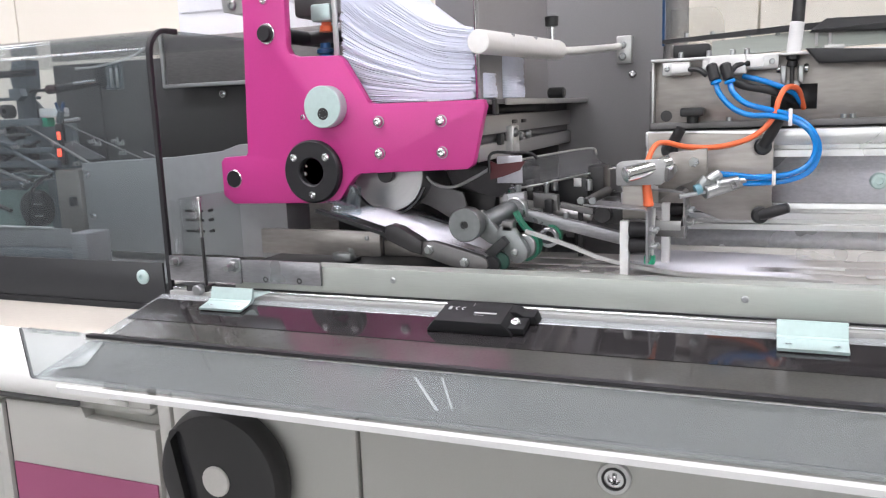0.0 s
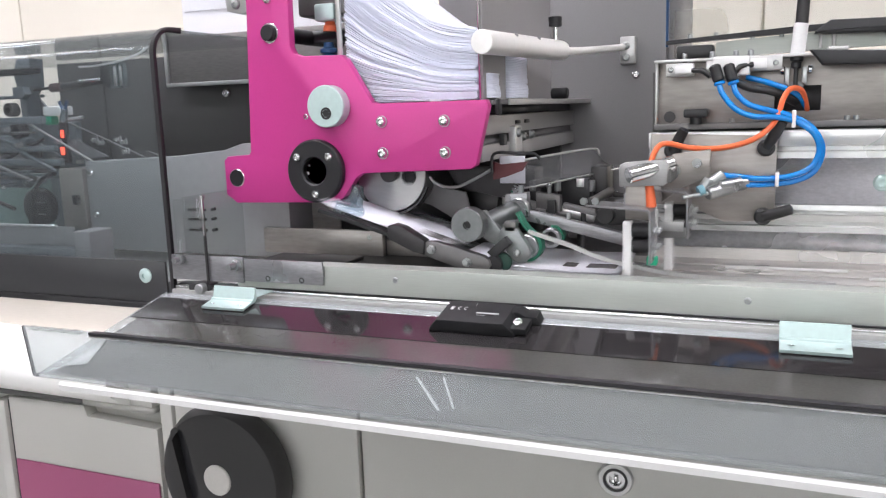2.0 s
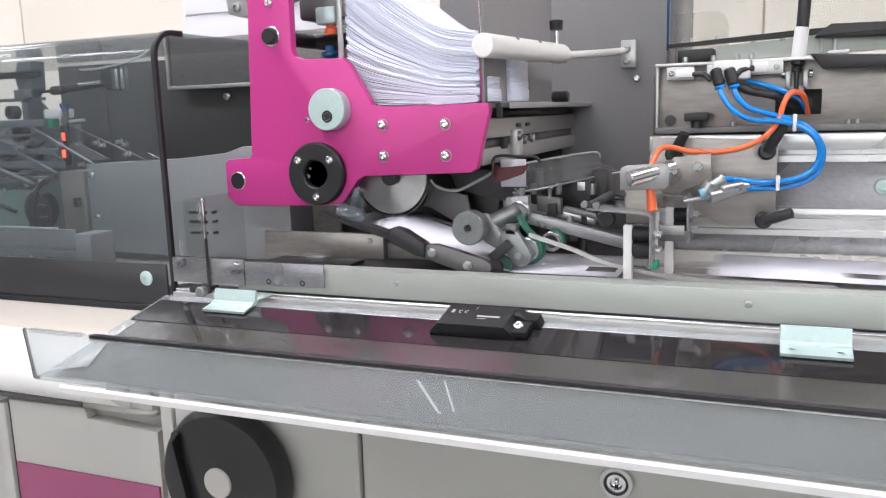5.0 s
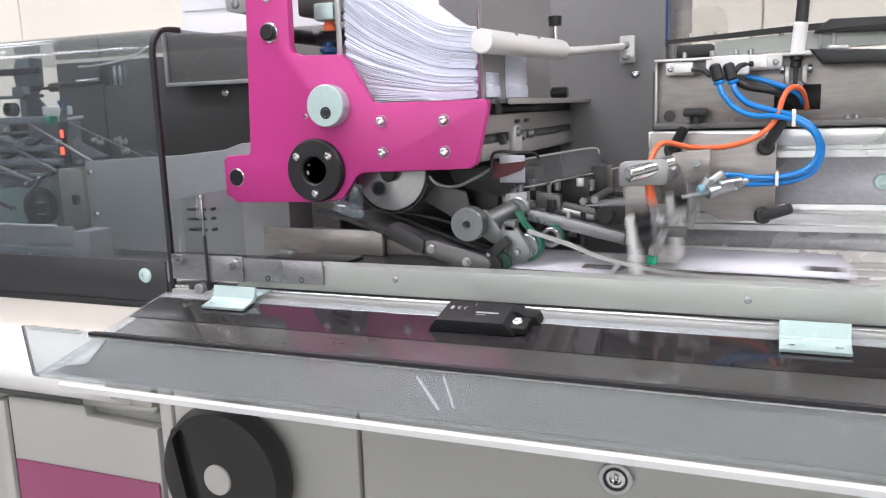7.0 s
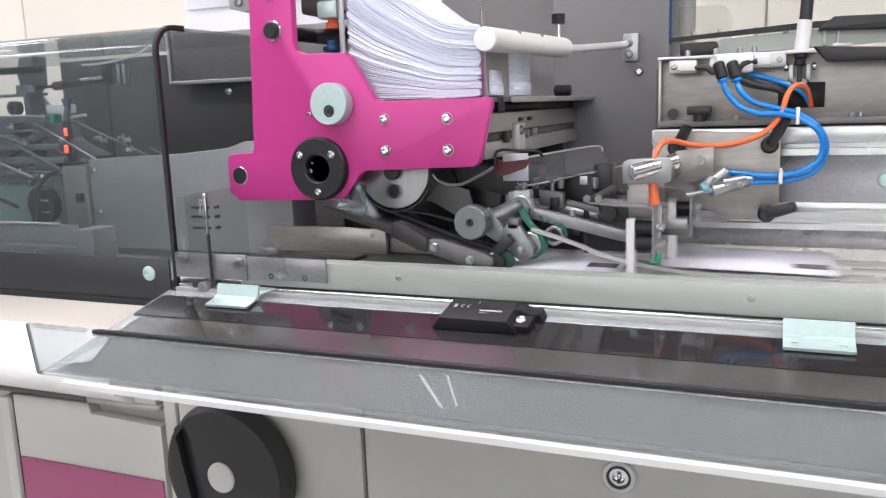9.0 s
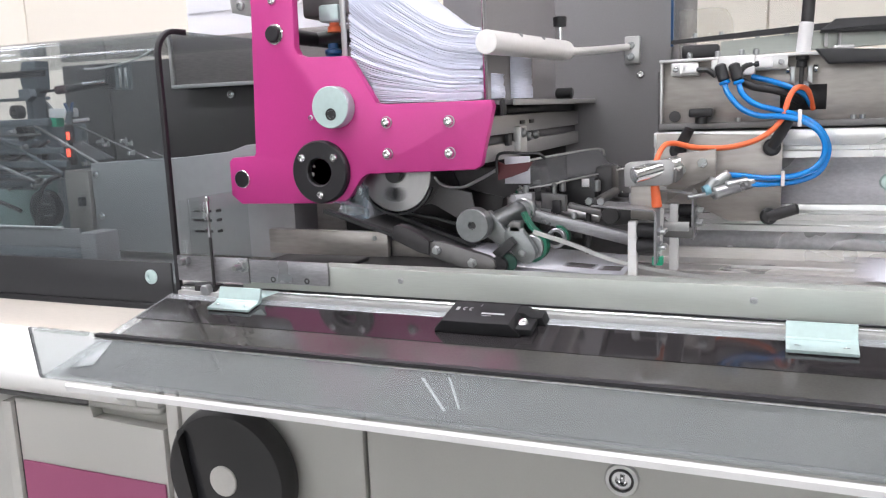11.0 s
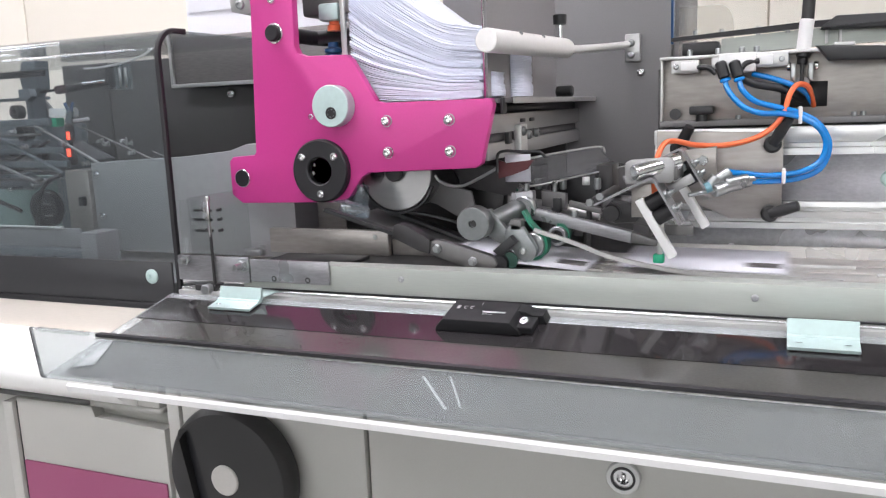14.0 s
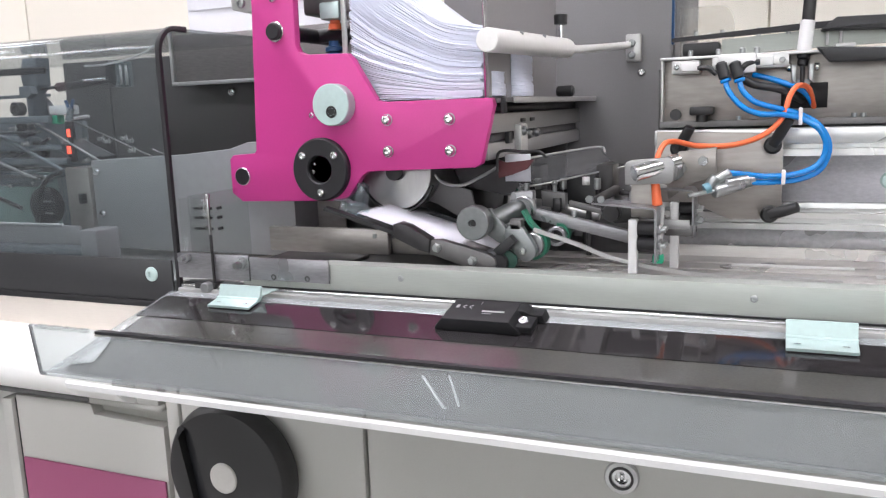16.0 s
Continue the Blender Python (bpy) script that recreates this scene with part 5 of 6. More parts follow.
part("lever", prism(N(), [(0.226, 1.024), (0.235, 1.032), (0.262, 1.030), (0.268, 1.022), (0.258, 1.012), (0.238, 1.010)], "xz", -0.030, -0.018, 0.002), GUNMETAL, lvp)
part("hub", rod(N(), (0.236, -0.036, 1.021), (0.236, -0.010, 1.021), 0.0085, 20, 0.001), GUNMETAL, lvp)

# ---- stainless table ----
tb = thing("conveyor_table", (0.3, 0.0, 0.925), "brushed stainless conveyor table with long belt slots", "conveyor table")
part("bed", box(N(), (-0.13, -0.0885, 0.9255), (1.6, 0.40, 0.9595), 0.001), GUNMETAL, tb)
for y0, y1 in ((-0.070, -0.034), (-0.030, 0.000), (0.006, 0.036), (0.042, 0.075)):
    part("bed_plate", box(N(), (0.085, y0, 0.9597), (1.6, y1, 0.9622), 0.0006), STEEL, tb)
part("edge_bar", box(N(), (-0.13, -0.0885, 0.9597), (0.085, -0.070, 0.9665), 0.001), RAIL, tb)
part("side_bar", box(N(), (-0.20, 0.02, 0.9597), (-0.035, 0.028, 0.990), 0.001), STEEL_V, tb, "folded stainless side bar")
part("side_bar", box(N(), (-0.035, 0.03, 0.9597), (0.02, 0.034, 0.978), 0.001), STEEL_V, tb)
part("screw", bolt_head(N(), (-0.052, 0.020, 0.982), (0, -1, 0), 0.003, 0.0015), ZINC, tb)
part("tray", box(N(), (-0.16, -0.05, 0.9597), (-0.05, 0.0, 0.964), 0.001), GUNMETAL, tb)
for i, (x, y) in enumerate(((0.345, 0.022), (0.47, -0.01))):
    nb = box(N(), (x, y, 0.9623), (x + 0.11, y + 0.003, 0.9655), 0.0005)
    part("guide_lip", nb, ALU, tb)

# ---- stainless back wall on the right with its rails ----
BRIGHT_RAIL = paint("bright_drawn_aluminium", (0.70, 0.70, 0.69), 0.27, 0.6, grain=120, vary=0.07, bump=0.01, stretch=(1, 10, 10), wear=6)
bw = thing("back_wall_unit", (0.6, 0.1, 0.925), "stained stainless back wall with aluminium rails", "machine wall")
part("upper_plate", box(N(), (0.268, 0.092, 1.103), (1.6, 0.096, 1.170), 0.001), STEEL_V, bw, "stained stainless upper plate")
part("top_fold", box(N(), (0.266, 0.078, 1.1685), (1.6, 0.1, 1.1715), 0.0008), ALU, bw)
part("end_fold", box(N(), (0.2665, 0.082, 1.100), (0.269, 0.1, 1.171), 0.0008), ALU, bw)
part("lower_fold", box(N(), (0.266, 0.080, 1.0985), (1.6, 0.096, 1.105), 0.0008), ALU_DARK, bw)
part("rail", prism(N(), [(0.072, 1.096), (0.098, 1.096), (0.098, 1.068), (0.072, 1.068), (0.072, 1.0745), (0.078, 1.0755), (0.078, 1.0795), (0.072, 1.0805), (0.070, 1.087), (0.071, 1.095)], "yz", 0.262, 1.6, 0.0006), BRIGHT_RAIL, bw, "bright aluminium rail")
part("middle_plate", box(N(), (0.262, 0.090, 1.020), (1.6, 0.094, 1.068)), paint("violet_grey_steel", (0.70, 0.69, 0.72), 0.28, 0.35, grain=70, vary=0.18, bump=0.01, stretch=(3, 2, 6), wear=10), bw)
part("rail", prism(N(), [(0.076, 1.020), (0.094, 1.020), (0.094, 0.992), (0.076, 0.992), (0.076, 0.998), (0.080, 0.999), (0.080, 1.003), (0.076, 1.004), (0.075, 1.010), (0.079, 1.011), (0.079, 1.014), (0.075, 1.015)], "yz", 0.262, 1.6, 0.0006), BRIGHT_RAIL, bw, "bright aluminium rail")
part("lower_plate", box(N(), (0.262, 0.086, 0.9705), (1.6, 0.090, 0.9915)), paint("bright_smeared_steel", (0.78, 0.78, 0.80), 0.25, 0.45, grain=60, vary=0.2, bump=0.01, stretch=(3, 2, 5), wear=14), bw)
part("skirt", prism(N(), [(0.082, 0.9725), (0.086, 0.9725), (0.086, 0.9600), (0.078, 0.9600)], "yz", 0.262, 1.6), STEEL, bw)
part("carcass", box(N(), (0.262, 0.10, 0.9605), (1.6, 0.14, 1.160)), ALU_DARK, bw)
part("screw", rod(N(), (0.3991, 0.0765, 0.9565), (0.3991, 0.084, 0.9565), 0.0048, 16, 0.001), ZINC, bw)
part("screw", bolt_head(N(), (0.487, 0.090, 1.042), (0, -1, 0), 0.0085, 0.005), ZINC_PALE, bw)
part("cutout", box(N(), (0.385, 0.0905, 1.115), (0.428, 0.0925, 1.140)), BLACK, bw, "dark cable opening")
for x in (0.345, 0.452, 0.460):
    part("screw", rod(N(), (x, 0.082, 1.105), (x, 0.082, 1.109), 0.0028, 10), ZINC, bw)
kb = N()
box(kb, (0.297, 0.070, 1.111), (0.321, 0.090, 1.120), 0.002)
rod(kb, (0.309, 0.08, 1.104), (0.309, 0.08, 1.112), 0.006, 16)
part("wing_knob", kb, BLACK, bw, "black wing knob")
part("grommet", rod(N(), (0.281, 0.091, 1.112), (0.281, 0.0905, 1.112), 0.006), GUNMETAL, bw)

mp = thing("mounting_plate", (0.33, 0.066, 1.0), "stainless mounting plate clamped with black levers", "mounting plate")
part("plate", prism(N(), [(0.266, 1.0955), (0.389, 1.0915), (0.389, 1.005), (0.340, 1.004), (0.310, 1.018), (0.266, 1.022)], "xz", 0.060, 0.066, 0.001), STEEL_V, mp)


def clamp_lever(x, z, dx, dz):
    part("boss", lathe(N(), (x, 0.060, z), (x, 0.04, z), [(0.0085, 0), (0.0085, 0.010), (0.006, 0.0125), (0, 0.0125)], 20), BLACK, mp, "black clamping lever boss")
    p = Vector((x, 0.050, z))
    d = Vector((dx, -0.006, dz))
    part("lever", lathe(N(), p, p + d, [(0.0052, 0), (0.0058, d.length * 0.5), (0.0052, d.length), (0.003, d.length + 0.001)], 12), BLACK, mp, "black clamping lever")


clamp_lever(0.289, 1.078, 0.012, 0.022)
clamp_lever(0.379, 1.080, 0.014, 0.026)
clamp_lever(0.378, 1.011, 0.026, 0.009)

# valves, hoses and wires
va = thing("valve_manifold", (0.34, 0.08, 1.15), "small white pneumatic valve manifold with plug connectors", "valve block")
part("manifold", box(N(), (0.326, 0.058, 1.152), (0.361, 0.092, 1.171), 0.002), WHITE, va)
part("manifold", box(N(), (0.319, 0.066, 1.155), (0.326, 0.092, 1.168), 0.001), ALU, va)
for x0, x1, z0, z1, flip in ((0.279, 0.306, 1.154, 1.167, 0), (0.361, 0.391, 1.156, 1.170, 1)):
    part("coil", box(N(), (x0, 0.068, z0), (x1, 0.092, z1), 0.001), ALU, va, "aluminium valve coil")
    xa = x0 + 0.010 if not flip else x0 - 0.002
    part("plug", box(N(), (xa, 0.062, z0 + 0.002), (xa + 0.018, 0.0675, z1 - 0.002), 0.001), WHITE, va, "white plug")
    xs = x0 + 0.005 if not flip else x1 - 0.006
    part("screw", bolt_head(N(), (xs, 0.068, (z0 + z1) / 2), (0, -1, 0), 0.003, 0.002), ZINC, va)
for x in (0.324, 0.347, 0.361, 0.296):
    part("stud", rod(N(), (x, 0.085, 1.168), (x, 0.085, 1.178), 0.003, 12, 0.001), ZINC, va)
for p in ([(0.306, 0.064, 1.159), (0.316, 0.06, 1.158), (0.324, 0.058, 1.152)], [(0.364, 0.062, 1.162), (0.352, 0.058, 1.160), (0.345, 0.054, 1.150)]):
    part("wire", tube(N(), p, 0.0028, 8), BLACK, va)
for x in (0.330, 0.343):
    part("elbow", rod(N(), (x - 0.002, 0.052, 1.163), (x + 0.003, 0.050, 1.146), 0.0056, 16, 0.0018), BLACK, va, "black push-in elbow fitting")
    part("collar", pipe(N(), (x + 0.003, 0.05, 1.1465), (x + 0.004, 0.05, 1.143), 0.0055, 0.003), BLUE, va)


def hose(name, pts, r, mt, lab, grp=""):
    ob = solo(name, tube(N(), pts, r, 12), mt, pts[0], lab, "hose", grp)
    return ob


hose("blue_hose", [(0.333, 0.050, 1.145), (0.337, 0.045, 1.134), (0.350, 0.038, 1.119), (0.367, 0.034, 1.1115), (0.385, 0.033, 1.1105), (0.404, 0.032, 1.106), (0.420, 0.032, 1.095), (0.426, 0.034, 1.079), (0.420, 0.034, 1.063), (0.402, 0.030, 1.054), (0.375, 0.022, 1.052), (0.355, 0.012, 1.055), (0.340, 0.004, 1.057)], 0.0028, BLUE, "glossy blue polyurethane air hose in a loop", "blue air hoses")
hose("blue_hose", [(0.3465, 0.050, 1.144), (0.350, 0.046, 1.134), (0.362, 0.042, 1.123), (0.380, 0.039, 1.117), (0.400, 0.038, 1.111), (0.4185, 0.037, 1.100), (0.429, 0.040, 1.080), (0.423, 0.040, 1.058), (0.404, 0.036, 1.048), (0.378, 0.026, 1.046), (0.360, 0.014, 1.047), (0.345, 0.006, 1.049)], 0.0028, BLUE, "glossy blue polyurethane air hose in a loop", "blue air hoses")
hose("blue_hose", [(0.358, 0.07, 1.150), (0.375, 0.066, 1.145), (0.393, 0.066, 1.138), (0.407, 0.075, 1.130), (0.415, 0.0915, 1.118)], 0.0028, BLUE, "glossy blue air hose entering the cable opening", "blue air hoses")
hose("black_cable", [(0.345, 0.062, 1.148), (0.36, 0.066, 1.140), (0.385, 0.066, 1.134), (0.405, 0.091, 1.123)], 0.004, BLACK, "black cable running to the opening")
hose("orange_hose", [(0.416, 0.092, 1.116), (0.410, 0.070, 1.134), (0.400, 0.050, 1.137), (0.393, 0.042, 1.128), (0.386, 0.036, 1.106), (0.368, 0.030, 1.090), (0.340, 0.026, 1.082), (0.310, 0.020, 1.0825), (0.290, 0.010, 1.0875), (0.281, -0.002, 1.085), (0.2755, -0.015, 1.070), (0.2755, -0.022, 1.060)], 0.0027, ORANGE, "orange polyurethane hose bending down to the gate block")
tie = thing("cable_tie", (0.405, 0.036, 1.108), "white cable tie round the blue hoses", "cable tie", "cable ties")
part("loop", box(N(), (0.401, 0.029, 1.100), (0.4045, 0.043, 1.1165), 0.001), WHITE, tie)
t2 = thing("cable_tie", (0.39, 0.03, 1.05), "white cable tie round the blue hoses", "cable tie", "cable ties")
part("loop", box(N(), (0.388, 0.020, 1.044), (0.3915, 0.036, 1.058), 0.001), WHITE, t2)
cy = thing("air_cylinder", (0.34, 0.0, 1.04), "small steel air cylinder with push-in fittings", "air cylinder")
part("barrel", rod(N(), (0.328, -0.006, 1.040), (0.362, 0.020, 1.049), 0.0065, 20, 0.001), ZINC, cy)
part("barrel_rod", rod(N(), (0.306, -0.016, 1.037), (0.330, -0.006, 1.041), 0.0022, 12), ZINC, cy)
for a, b in (((0.325, 0.000, 1.046), (0.342, 0.005, 1.058)), ((0.338, 0.000, 1.047), (0.358, 0.012, 1.050)), ((0.322, -0.004, 1.042), (0.330, -0.002, 1.054))):
    part("fitting", rod(N(), a, b, 0.0052, 12, 0.0012), ZINC, cy)
part("collar", rod(N(), (0.320, -0.008, 1.042), (0.325, -0.006, 1.044), 0.0055, 14), paint("pale_blue_plastic", (0.16, 0.32, 0.38), 0.4), cy)

# raised rear cover and gas strut
rc = thing("raised_rear_cover", (0.42, 0.16, 1.17), "raised clear cover with black frame behind the back wall", "machine cover")
part("sheet", box(N(), (0.270, 0.170, 1.20), (1.5, 0.173, 1.75)), CLEAR, rc)
part("frame_bar", box(N(), (0.2670, 0.162, 1.190), (0.2700, 0.172, 1.75), 0.001), BLUE_DARK, rc, "navy frame edge")
part("frame_bar", prism(N(), [(0.268, 1.1925), (0.268, 1.1965), (0.405, 1.204), (1.5, 1.235), (1.5, 1.229), (0.405, 1.1975)], "xz", 0.158, 0.170), RUBBER, rc)
part("base_bar", prism(N(), [(0.322, 1.175), (0.322, 1.192), (0.405, 1.1965), (1.5, 1.226), (1.5, 1.20), (0.41, 1.178)], "xz", 0.164, 0.182), RAIL, rc)
part("foot", box(N(), (0.281, 0.145, 1.1745), (0.321, 0.175, 1.1895), 0.003), BLACK, rc)
part("tall_foot", prism(N(), [(0.280, 0.965), (0.310, 0.965), (0.310, 1.175), (0.280, 1.175)], "xz", 0.148, 0.17), GREY, rc)
part("handle", prism(N(), [(0.4215, 1.1940), (0.4225, 1.1965), (0.4360, 1.2070), (0.60, 1.2040), (0.60, 1.1880)], "xz", 0.140, 0.157, 0.002), BLACK, rc, "black plastic grip")
part("handle", prism(N(), [(0.4150, 1.1735), (0.4270, 1.1588), (0.480, 1.1575), (0.60, 1.1520), (0.60, 1.1640), (0.480, 1.1695)], "xz", 0.060, 0.0775, 0.002), BLACK, rc, "black plastic grip")
part("handle_bracket", box(N(), (0.432, 0.0780, 1.1725), (0.450, 0.168, 1.1765), 0.001), ALU, rc)
for x in (0.427, 0.440):
    part("slot_post", box(N(), (x, 0.158, 1.180), (x + 0.003, 0.1635, 1.197), 0.0005), WHITE, rc)
for x in (0.294, 0.322, 0.36, 0.39):
    part("stud", rod(N(), (x, 0.164, 1.194), (x, 0.164, 1.203), 0.0025, 10), ZINC, rc)
fpn = thing("frosted_panel", (0.28, 0.5, 0.93), "pale translucent panel with a rounded corner beside the column", "panel")
rp = [(0.2395, 0.93), (0.318, 0.93), (0.318, 1.235)] + [(0.298 + 0.02 * math.cos(q), 1.235 + 0.03 * math.sin(q)) for q in [i * math.pi / 12 for i in range(7)]] + [(0.2395, 1.265)]
part("sheet", prism(N(), rp, "xz", 0.500, 0.504), acrylic("pale_translucent", (0.94, 0.925, 0.90), gloss=0.02, rough=0.2, dust=0.12), fpn)
gs = thing("gas_strut", (0.405, 0.08, 1.14), "black and white gas strut on a steel ball joint", "gas strut")
part("tube", rod(N(), (0.407, 0.086, 1.192), (0.417, 0.086, 1.40), 0.0060, 20), GUNMETAL, gs)
part("sleeve", rod(N(), (0.4045, 0.086, 1.170), (0.4072, 0.086, 1.201), 0.0068, 24, 0.001), WHITE, gs, "white label sleeve")
part("collar", rod(N(), (0.4040, 0.086, 1.164), (0.4045, 0.086, 1.1698), 0.0062, 20, 0.001), BLACK, gs)
part("collar", rod(N(), (0.4035, 0.086, 1.157), (0.4040, 0.086, 1.1636), 0.0050, 20, 0.001), RUBBER, gs)
for x in (0.3935, 0.4095):
    part("lug", prism(N(), [(x, 1.158), (x + 0.0045, 1.158), (x + 0.0045, 1.140), (x, 1.143)], "xz", 0.076, 0.0905, 0.0008), ZINC, gs)
part("bracket", prism(N(), [(0.396, 1.1440), (0.412, 1.1440), (0.4105, 1.1330), (0.398, 1.1330)], "xz", 0.082, 0.0915, 0.001), STEEL_DIM, gs)
part("bolt", rod(N(), (0.4038, 0.079, 1.1385), (0.4038, 0.079, 1.157), 0.0022, 12), BLACK, gs)
for x in (0.389, 0.4145):
    part("pin", rod(N(), (x, 0.080, 1.1555), (x + 0.0045, 0.080, 1.1555), 0.0042, 14, 0.001), CHROME, gs)
for x in (0.401, 0.407):
    part("bracket_screw", bolt_head(N(), (x, 0.082, 1.1385), (0, -1, 0), 0.0022, 0.0015), CHROME, gs)

# ---- the stop gate ----
gm = thing("gate_mount", (0.275, -0.02, 1.03), "aluminium gate mount with a steel cross pin and support plate", "gate mount")
part("yoke", prism(N(), [(0.2541, 1.0520), (0.2940, 1.0532), (0.2970, 1.0555), (0.2980, 1.0715), (0.2962, 1.0752), (0.2920, 1.0765), (0.2590, 1.0745), (0.2550, 1.0725), (0.2536, 1.0690)], "xz", -0.062, -0.056, 0.001), ALU_MID, gm, "bright aluminium yoke")
part("cross_pin", rod(N(), (0.2635, -0.072, 1.063), (0.300, -0.045, 1.072), 0.0075, 24, 0.001), CHROME, gm, "bright steel cross pin")
part("support", box(N(), (0.258, -0.052, 1.020), (0.280, -0.048, 1.054), 0.0008), STEEL_V, gm)
part("support", box(N(), (0.286, -0.03, 1.000), (0.312, -0.026, 1.010), 0.0008), ALU_DARK, gm)
part("beam", box(N(), (0.283, -0.055, 1.055), (0.300, 0.060, 1.068), 0.001), ALU_DARK, gm)
part("side_cheek", prism(N(), [(0.285, 1.030), (0.305, 1.046), (0.330, 1.055), (0.330, 1.082), (0.295, 1.078), (0.283, 1.06)], "xz", 0.0, 0.004, 0.001), STEEL_V, gm)
for x, z in ((0.298, 1.062), (0.318, 1.069)):
    part("bolt", hex_nut(N(), (x, -0.001, z), (0, -1, 0), 0.005, 0.005), ZINC, gm)
part("hose_end", rod(N(), (0.2800, -0.054, 1.056), (0.2825, -0.054, 1.032), 0.0038, 16, 0.001, 0.0048), ORANGE, gm, "orange hose end")
part("nozzle_rod", rod(N(), (0.2835, -0.045, 0.984), (0.2855, -0.045, 1.030), 0.0025, 12), ALU, gm)
part("nozzle_tip", box(N(), (0.2775, -0.050, 0.976), (0.2875, -0.040, 0.9845), 0.0015), GREEN_TIP, gm, "green nozzle tip")

gate = thing("stop_gate", (0.229, -0.055, 1.038), "swinging stop gate with white fingers on black buffers", "stop gate")
for xa, za, xb, zb, zlow, xf, zf0, zf1, yc, rb, bz in (
        (0.225, 1.0362, 0.2815, 1.0320, 0.9815, 0.2572, 0.9575, 1.0195, -0.058, 0.0072, (1.0107, 0.9962)),
        (0.250, 1.0462, 0.3085, 1.0420, 0.9955, 0.2878, 0.9625, 1.0290, 0.002, 0.0062, (1.0225, 1.0108))):
    part("bracket", prism(N(), [(xa, za), (xb, zb), (xb + 0.003, zb - 0.003), (xb + 0.003, zlow), (xb + 0.001, zlow), (xb + 0.001, zb - 0.0036), (xb - 0.0006, zb - 0.0018), (xa, za - 0.0017)], "xz", yc - 0.016, yc + 0.020), STEEL_DIM, gate, "bent stainless bracket")
    for z in bz:
        part("buffer", rod(N(), (xf + 0.0083, yc, z), (xb + 0.0008, yc, z), rb, 24, 0.0006), RUBBER, gate, "black rubber buffer")
        for dy in (-0.008, 0.006):
            bt = N()
            hex_nut(bt, (xb + 0.003, yc + dy, z), (1, 0, 0), 0.0042, 0.003)
            rod(bt, (xb + 0.006, yc + dy, z), (xb + 0.0105, yc + dy, z), 0.0022, 12, 0.0005)
            part("bolt", bt, ZINC, gate)
    part("finger", box(N(), (xf, yc - 0.0055, zf0), (xf + 0.0082, yc + 0.0055, zf1), 0.0012), WHITE, gate, "white plastic stop finger")
part("tie_plate", box(N(), (0.2860, -0.0400, 1.0078), (0.3100, -0.0380, 1.0168), 0.0006), ALU_MID, gate)
part("link", box(N(), (0.2560, -0.050, 1.0325), (0.2640, 0.012, 1.0445), 0.001), STEEL_DIM, gate)
part("pivot", rod(N(), (0.229, -0.072, 1.038), (0.229, 0.03, 1.038), 0.0045, 16, 0.001), GUNMETAL, gate)
for x in (0.2235, 0.2345):
    part("pivot_nut", hex_nut(N(), (x, -0.0725, 1.0395), (0, -1, 0), 0.0038, 0.004), ZINC_DULL, gate)


# ---- pusher lug on its chain ----
lug = thing("pusher_lug", (-0.17, -0.03, 0.966), "small bright steel pusher lug riding in the table slot", "pusher lug")
part("block", box(N(), (-0.182, -0.036, 0.9645), (-0.160, -0.024, 0.9730), 0.001), ZINC, lug)
part("finger", box(N(), (-0.164, -0.033, 0.9730), (-0.160, -0.027, 0.9780), 0.0006), ZINC, lug)

# ---- documents that run through ----
random.seed(9)
FEEDS = [-0.38, 0.06, 0.45, 0.83, 1.31, 1.70, 2.09, 2.61, 3.00, 3.67, 4.19, 4.61, 5.02, 5.44, 5.87, 6.32, 6.69, 7.42, 7.92, 8.30, 8.67, 9.20, 9.60, 10.02, 10.44, 10.83, 11.22, 11.73, 12.09, 12.60, 12.98, 13.49, 13.87, 14.33, 14.72, 15.40, 16.07]
SLOW = (3.67, 7.42, 15.40, 16.07)      # sheets that the drum takes up early
OPENS = [(-0.35, -0.05), (0.72, 1.13), (2.03, 2.39), (2.92, 3.24), (3.70, 3.96), (4.55, 4.88), (5.38, 5.72), (6.62, 6.99), (7.40, 7.74), (8.64, 8.96), (9.50, 9.84), (10.40, 10.74), (11.24, 11.56), (12.05, 12.36), (12.93, 13.27), (13.76, 14.13), (14.66, 15.00), (15.38, 15.74)]


def envelope_sheet(i):
    ob = thing("envelope", (0.01, 0.075, 1.118), "white envelope with dark print travelling along the conveyor", "envelope", "travelling envelopes")
    part("paper", box(N(), (-0.066, 0.019, 1.1178), (0.086, 0.131, 1.1184)), PAPER_SHADED, ob)
    part("printed_mark", box(N(), (0.050, 0.040, 1.1184), (0.080, 0.062, 1.1186)), PRINT, ob, "dark printed patch")
    return ob


SHEETS = [envelope_sheet(i) for i in range(len(FEEDS))]


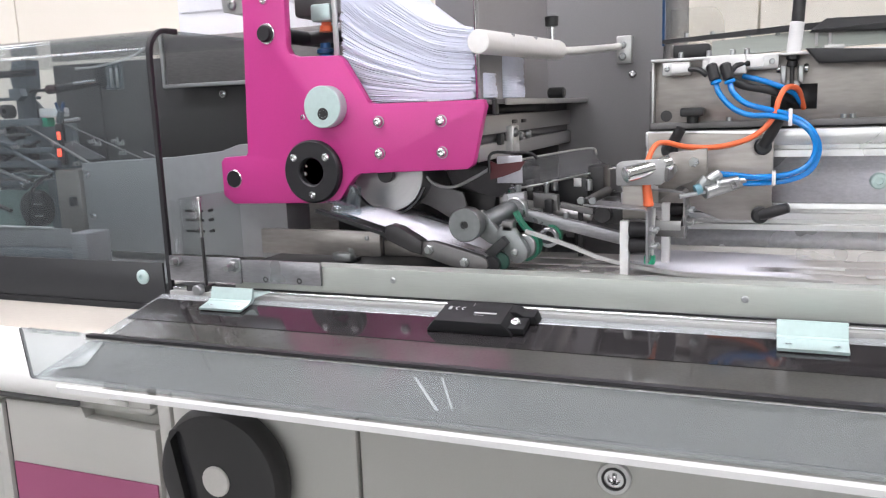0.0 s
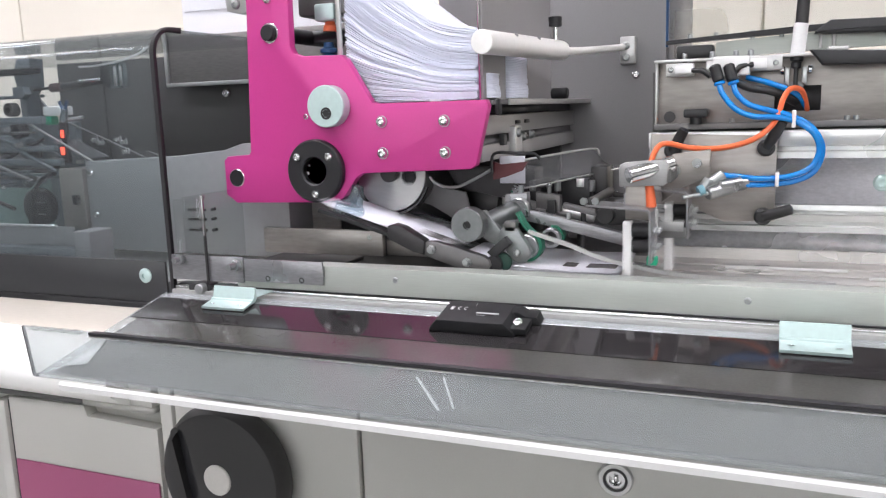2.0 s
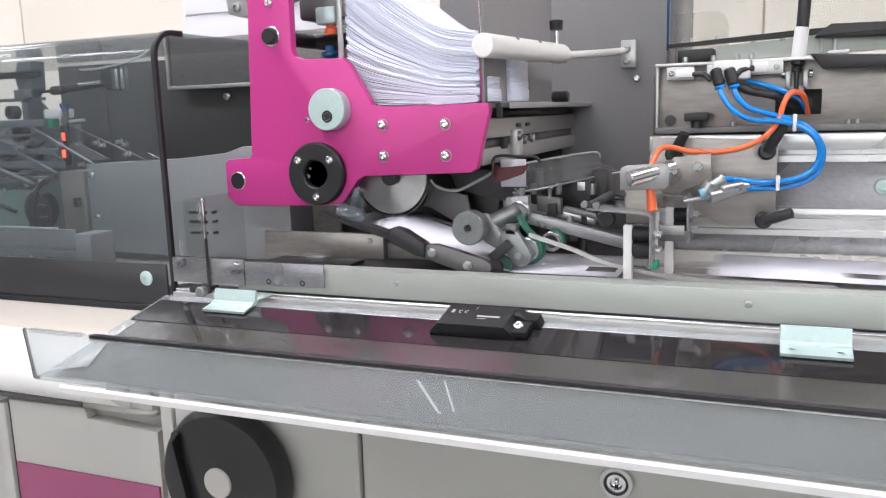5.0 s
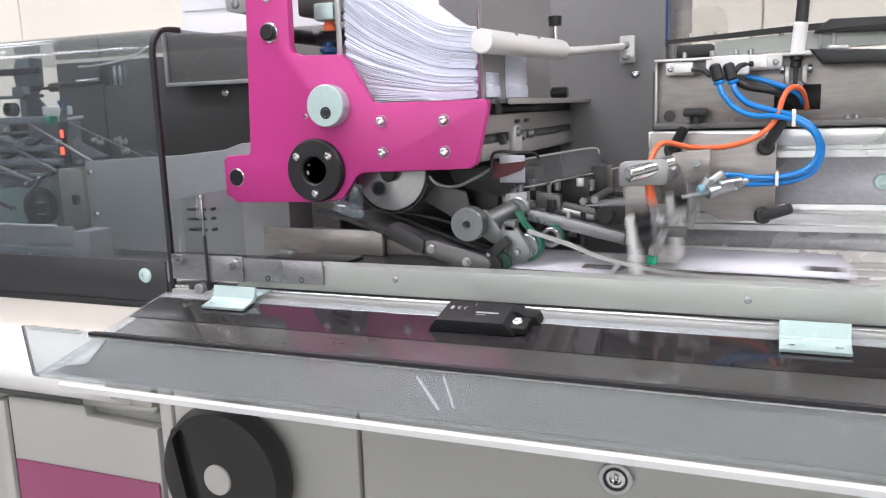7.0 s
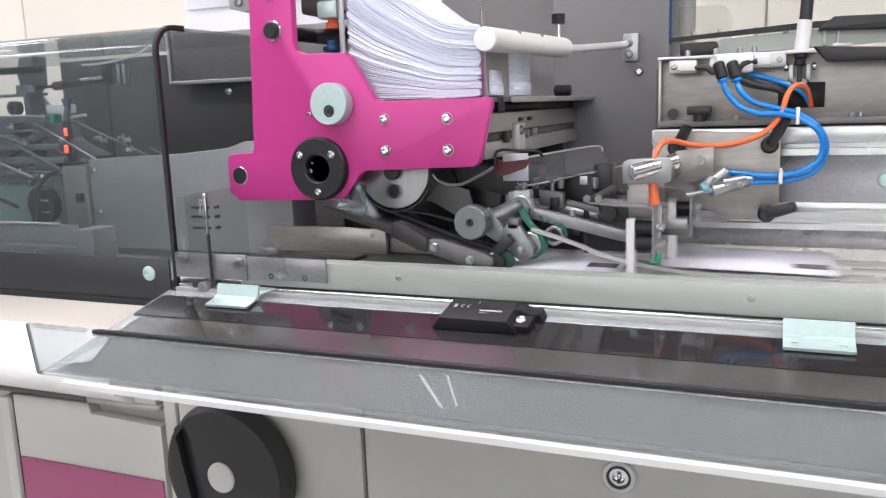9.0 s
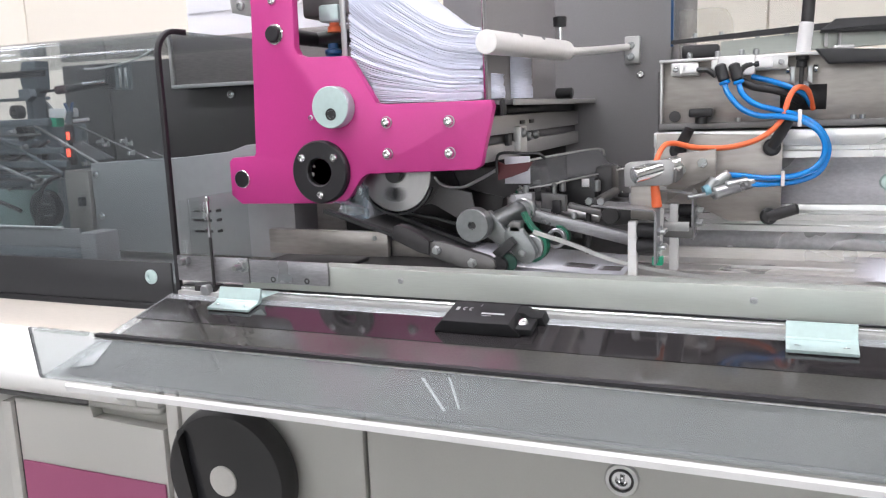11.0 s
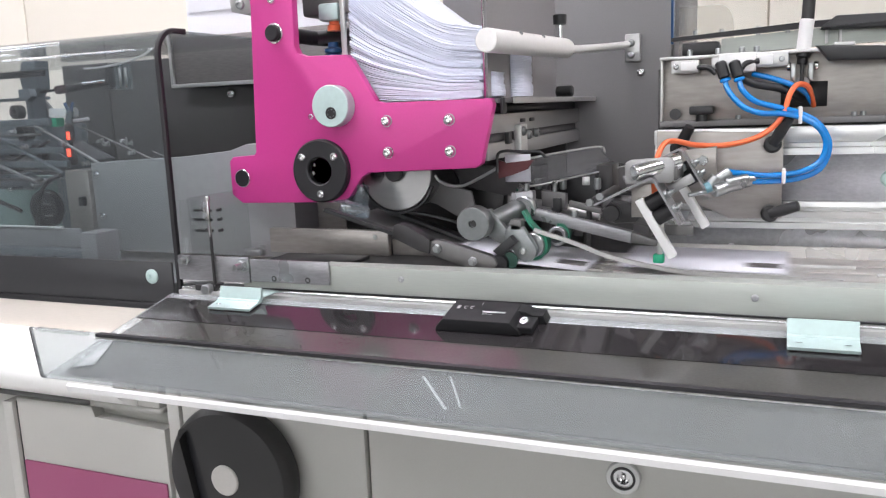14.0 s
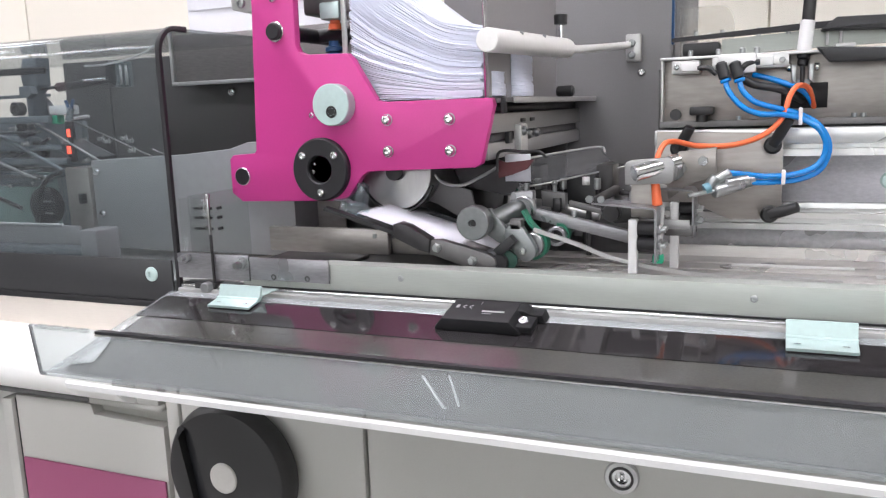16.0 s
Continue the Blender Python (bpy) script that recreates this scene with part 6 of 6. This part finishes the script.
def motions():
    # the gate swings up to let each set pass
    rest, up = pose(0.229, -0.055, 1.038), pose(0.229, -0.055, 1.038, 0, -30, 0)
    rows = [(0.0, rest)]
    for a, b in OPENS:
        if a > 0:
            rows += [(a - 0.04, rest), (a + 0.04, up), (b - 0.04, up), (b + 0.04, rest)]
    rows.append((16.0, rest))
    walk(gate, rows)
    # each sheet leaves the stack, slides down the guide, waits at the gate and runs out
    for k, (ob, g) in enumerate(zip(SHEETS, FEEDS)):
        go = [a for a, b in OPENS if a > g - 0.025]
        go = go[0] if go else 99.0
        z0, zt, yt = 1.122 - 0.0006 * k, 0.9634 + 0.0007 * (k % 4), 0.013
        end = (0.90 + 0.002 * (k % 3), yt, 0.9634 + 0.0008 * k)
        d = 0.12 if g in SLOW else 0.0
        steps = [(g - 0.32 - d, (0.01, 0.075, z0, 0)), (g - 0.23 - d, (-0.082, 0.076, 1.078, 74)), (g - 0.165 - d, (-0.062, 0.066, 1.030, 46)), (g - 0.10 - d, (-0.005, 0.016, 1.0065, 17))]
        if d:
            steps += [(g - 0.17, (0.006, 0.012, 1.0035, 17)), (g - 0.07, (0.038, 0.008, 0.9965, 17))]
        steps += [(g - 0.03, (0.066, 0.008, 0.9895, 17)), (g + 0.07, (0.116, 0.008, 0.9785, 11)), (g + 0.17, (0.146, 0.013, 0.9680, 3))]
        wait, q = g + 0.36, 1.0
        if go > wait:
            steps += [(g + 0.27, (0.166, yt, zt + 0.003, 2)), (wait, (0.172, yt, zt, 0)), (go, (0.174, yt, zt, 0))]
        else:
            q = 0.55 if g + 0.22 > go + 0.1 else 1.0
            go = max(go, g + 0.22)
            steps += [(go, (0.152, yt, zt + 0.004, 3))]
        steps += [(go + 0.10 * q, (0.205, yt, zt + 0.002, -1)), (go + 0.18 * q, (0.275, yt, zt + 0.004, 0)), (go + 0.28 * q, (0.335, yt, zt + 0.005, 1)), (go + 0.38 * q, (0.378, yt, zt + 0.006, 1)), (go + 0.48 * q, (0.435, yt, zt + 0.005, 1)),
                  (go + 0.60 * q, (0.535, yt, zt + 0.003, 0)), (go + 0.9 * q, (end[0], end[1], end[2], 0))]
        ts = [s[0] for s in steps]

        def at(t):
            if t <= ts[0]:
                return steps[0][1]
            if t >= ts[-1]:
                return steps[-1][1]
            for (t0, p), (t1, q) in zip(steps, steps[1:]):
                if t0 <= t <= t1:
                    w = (t - t0) / (t1 - t0)
                    return tuple(u + (v - u) * w for u, v in zip(p, q))
        rows = [(0.0, at(0.0))] + [(t, p) for t, p in steps if 0.02 < t < 15.98] + [(16.0, at(16.0))]
        walk(ob, [(t, pose(p[0], p[1], p[2], 0, p[3], 0)) for t, p in rows])
    # the lug runs along the slot behind each opening and returns under the bed
    rows = [(0.0, pose(-0.055, -0.03, 0.966))]
    for a, b in OPENS[1:]:
        rows += [(a - 0.20, pose(0.02, -0.03, 0.935)), (a - 0.02, pose(-0.26, -0.03, 0.935)), (a + 0.06, pose(-0.24, -0.03, 0.966)), (a + 0.48, pose(-0.065, -0.03, 0.966)), (a + 0.56, pose(0.0, -0.03, 0.935))]
    walk(lug, rows + [(16.0, pose(0.0, -0.03, 0.935))])
    # the drum turns once for each sheet, its boss lowest as the sheet peels off
    low = [g - (0.36 if g in SLOW else 0.205) for g in FEEDS] + [16.3]
    turn = [(t0 + (t1 - t0) * i / 6, -360.0 * k - 60.0 * i) for k, (t0, t1) in enumerate(zip(low, low[1:])) for i in range(6)]
    before, after = [p for p in turn if p[0] <= 0][-1], [p for p in turn if p[0] >= 16][0]
    inside = [p for p in turn if 0.02 < p[0] < 15.98]

    def between(a, b, t):
        return a[1] + (b[1] - a[1]) * (t - a[0]) / (b[0] - a[0])
    walk(drum, [(t, pose(DX, 0.08, DZ, 0, a, 0)) for t, a in [(0.0, between(before, inside[0], 0.0)), *inside, (16.0, between(inside[-1], after, 16.0))]])


motions()
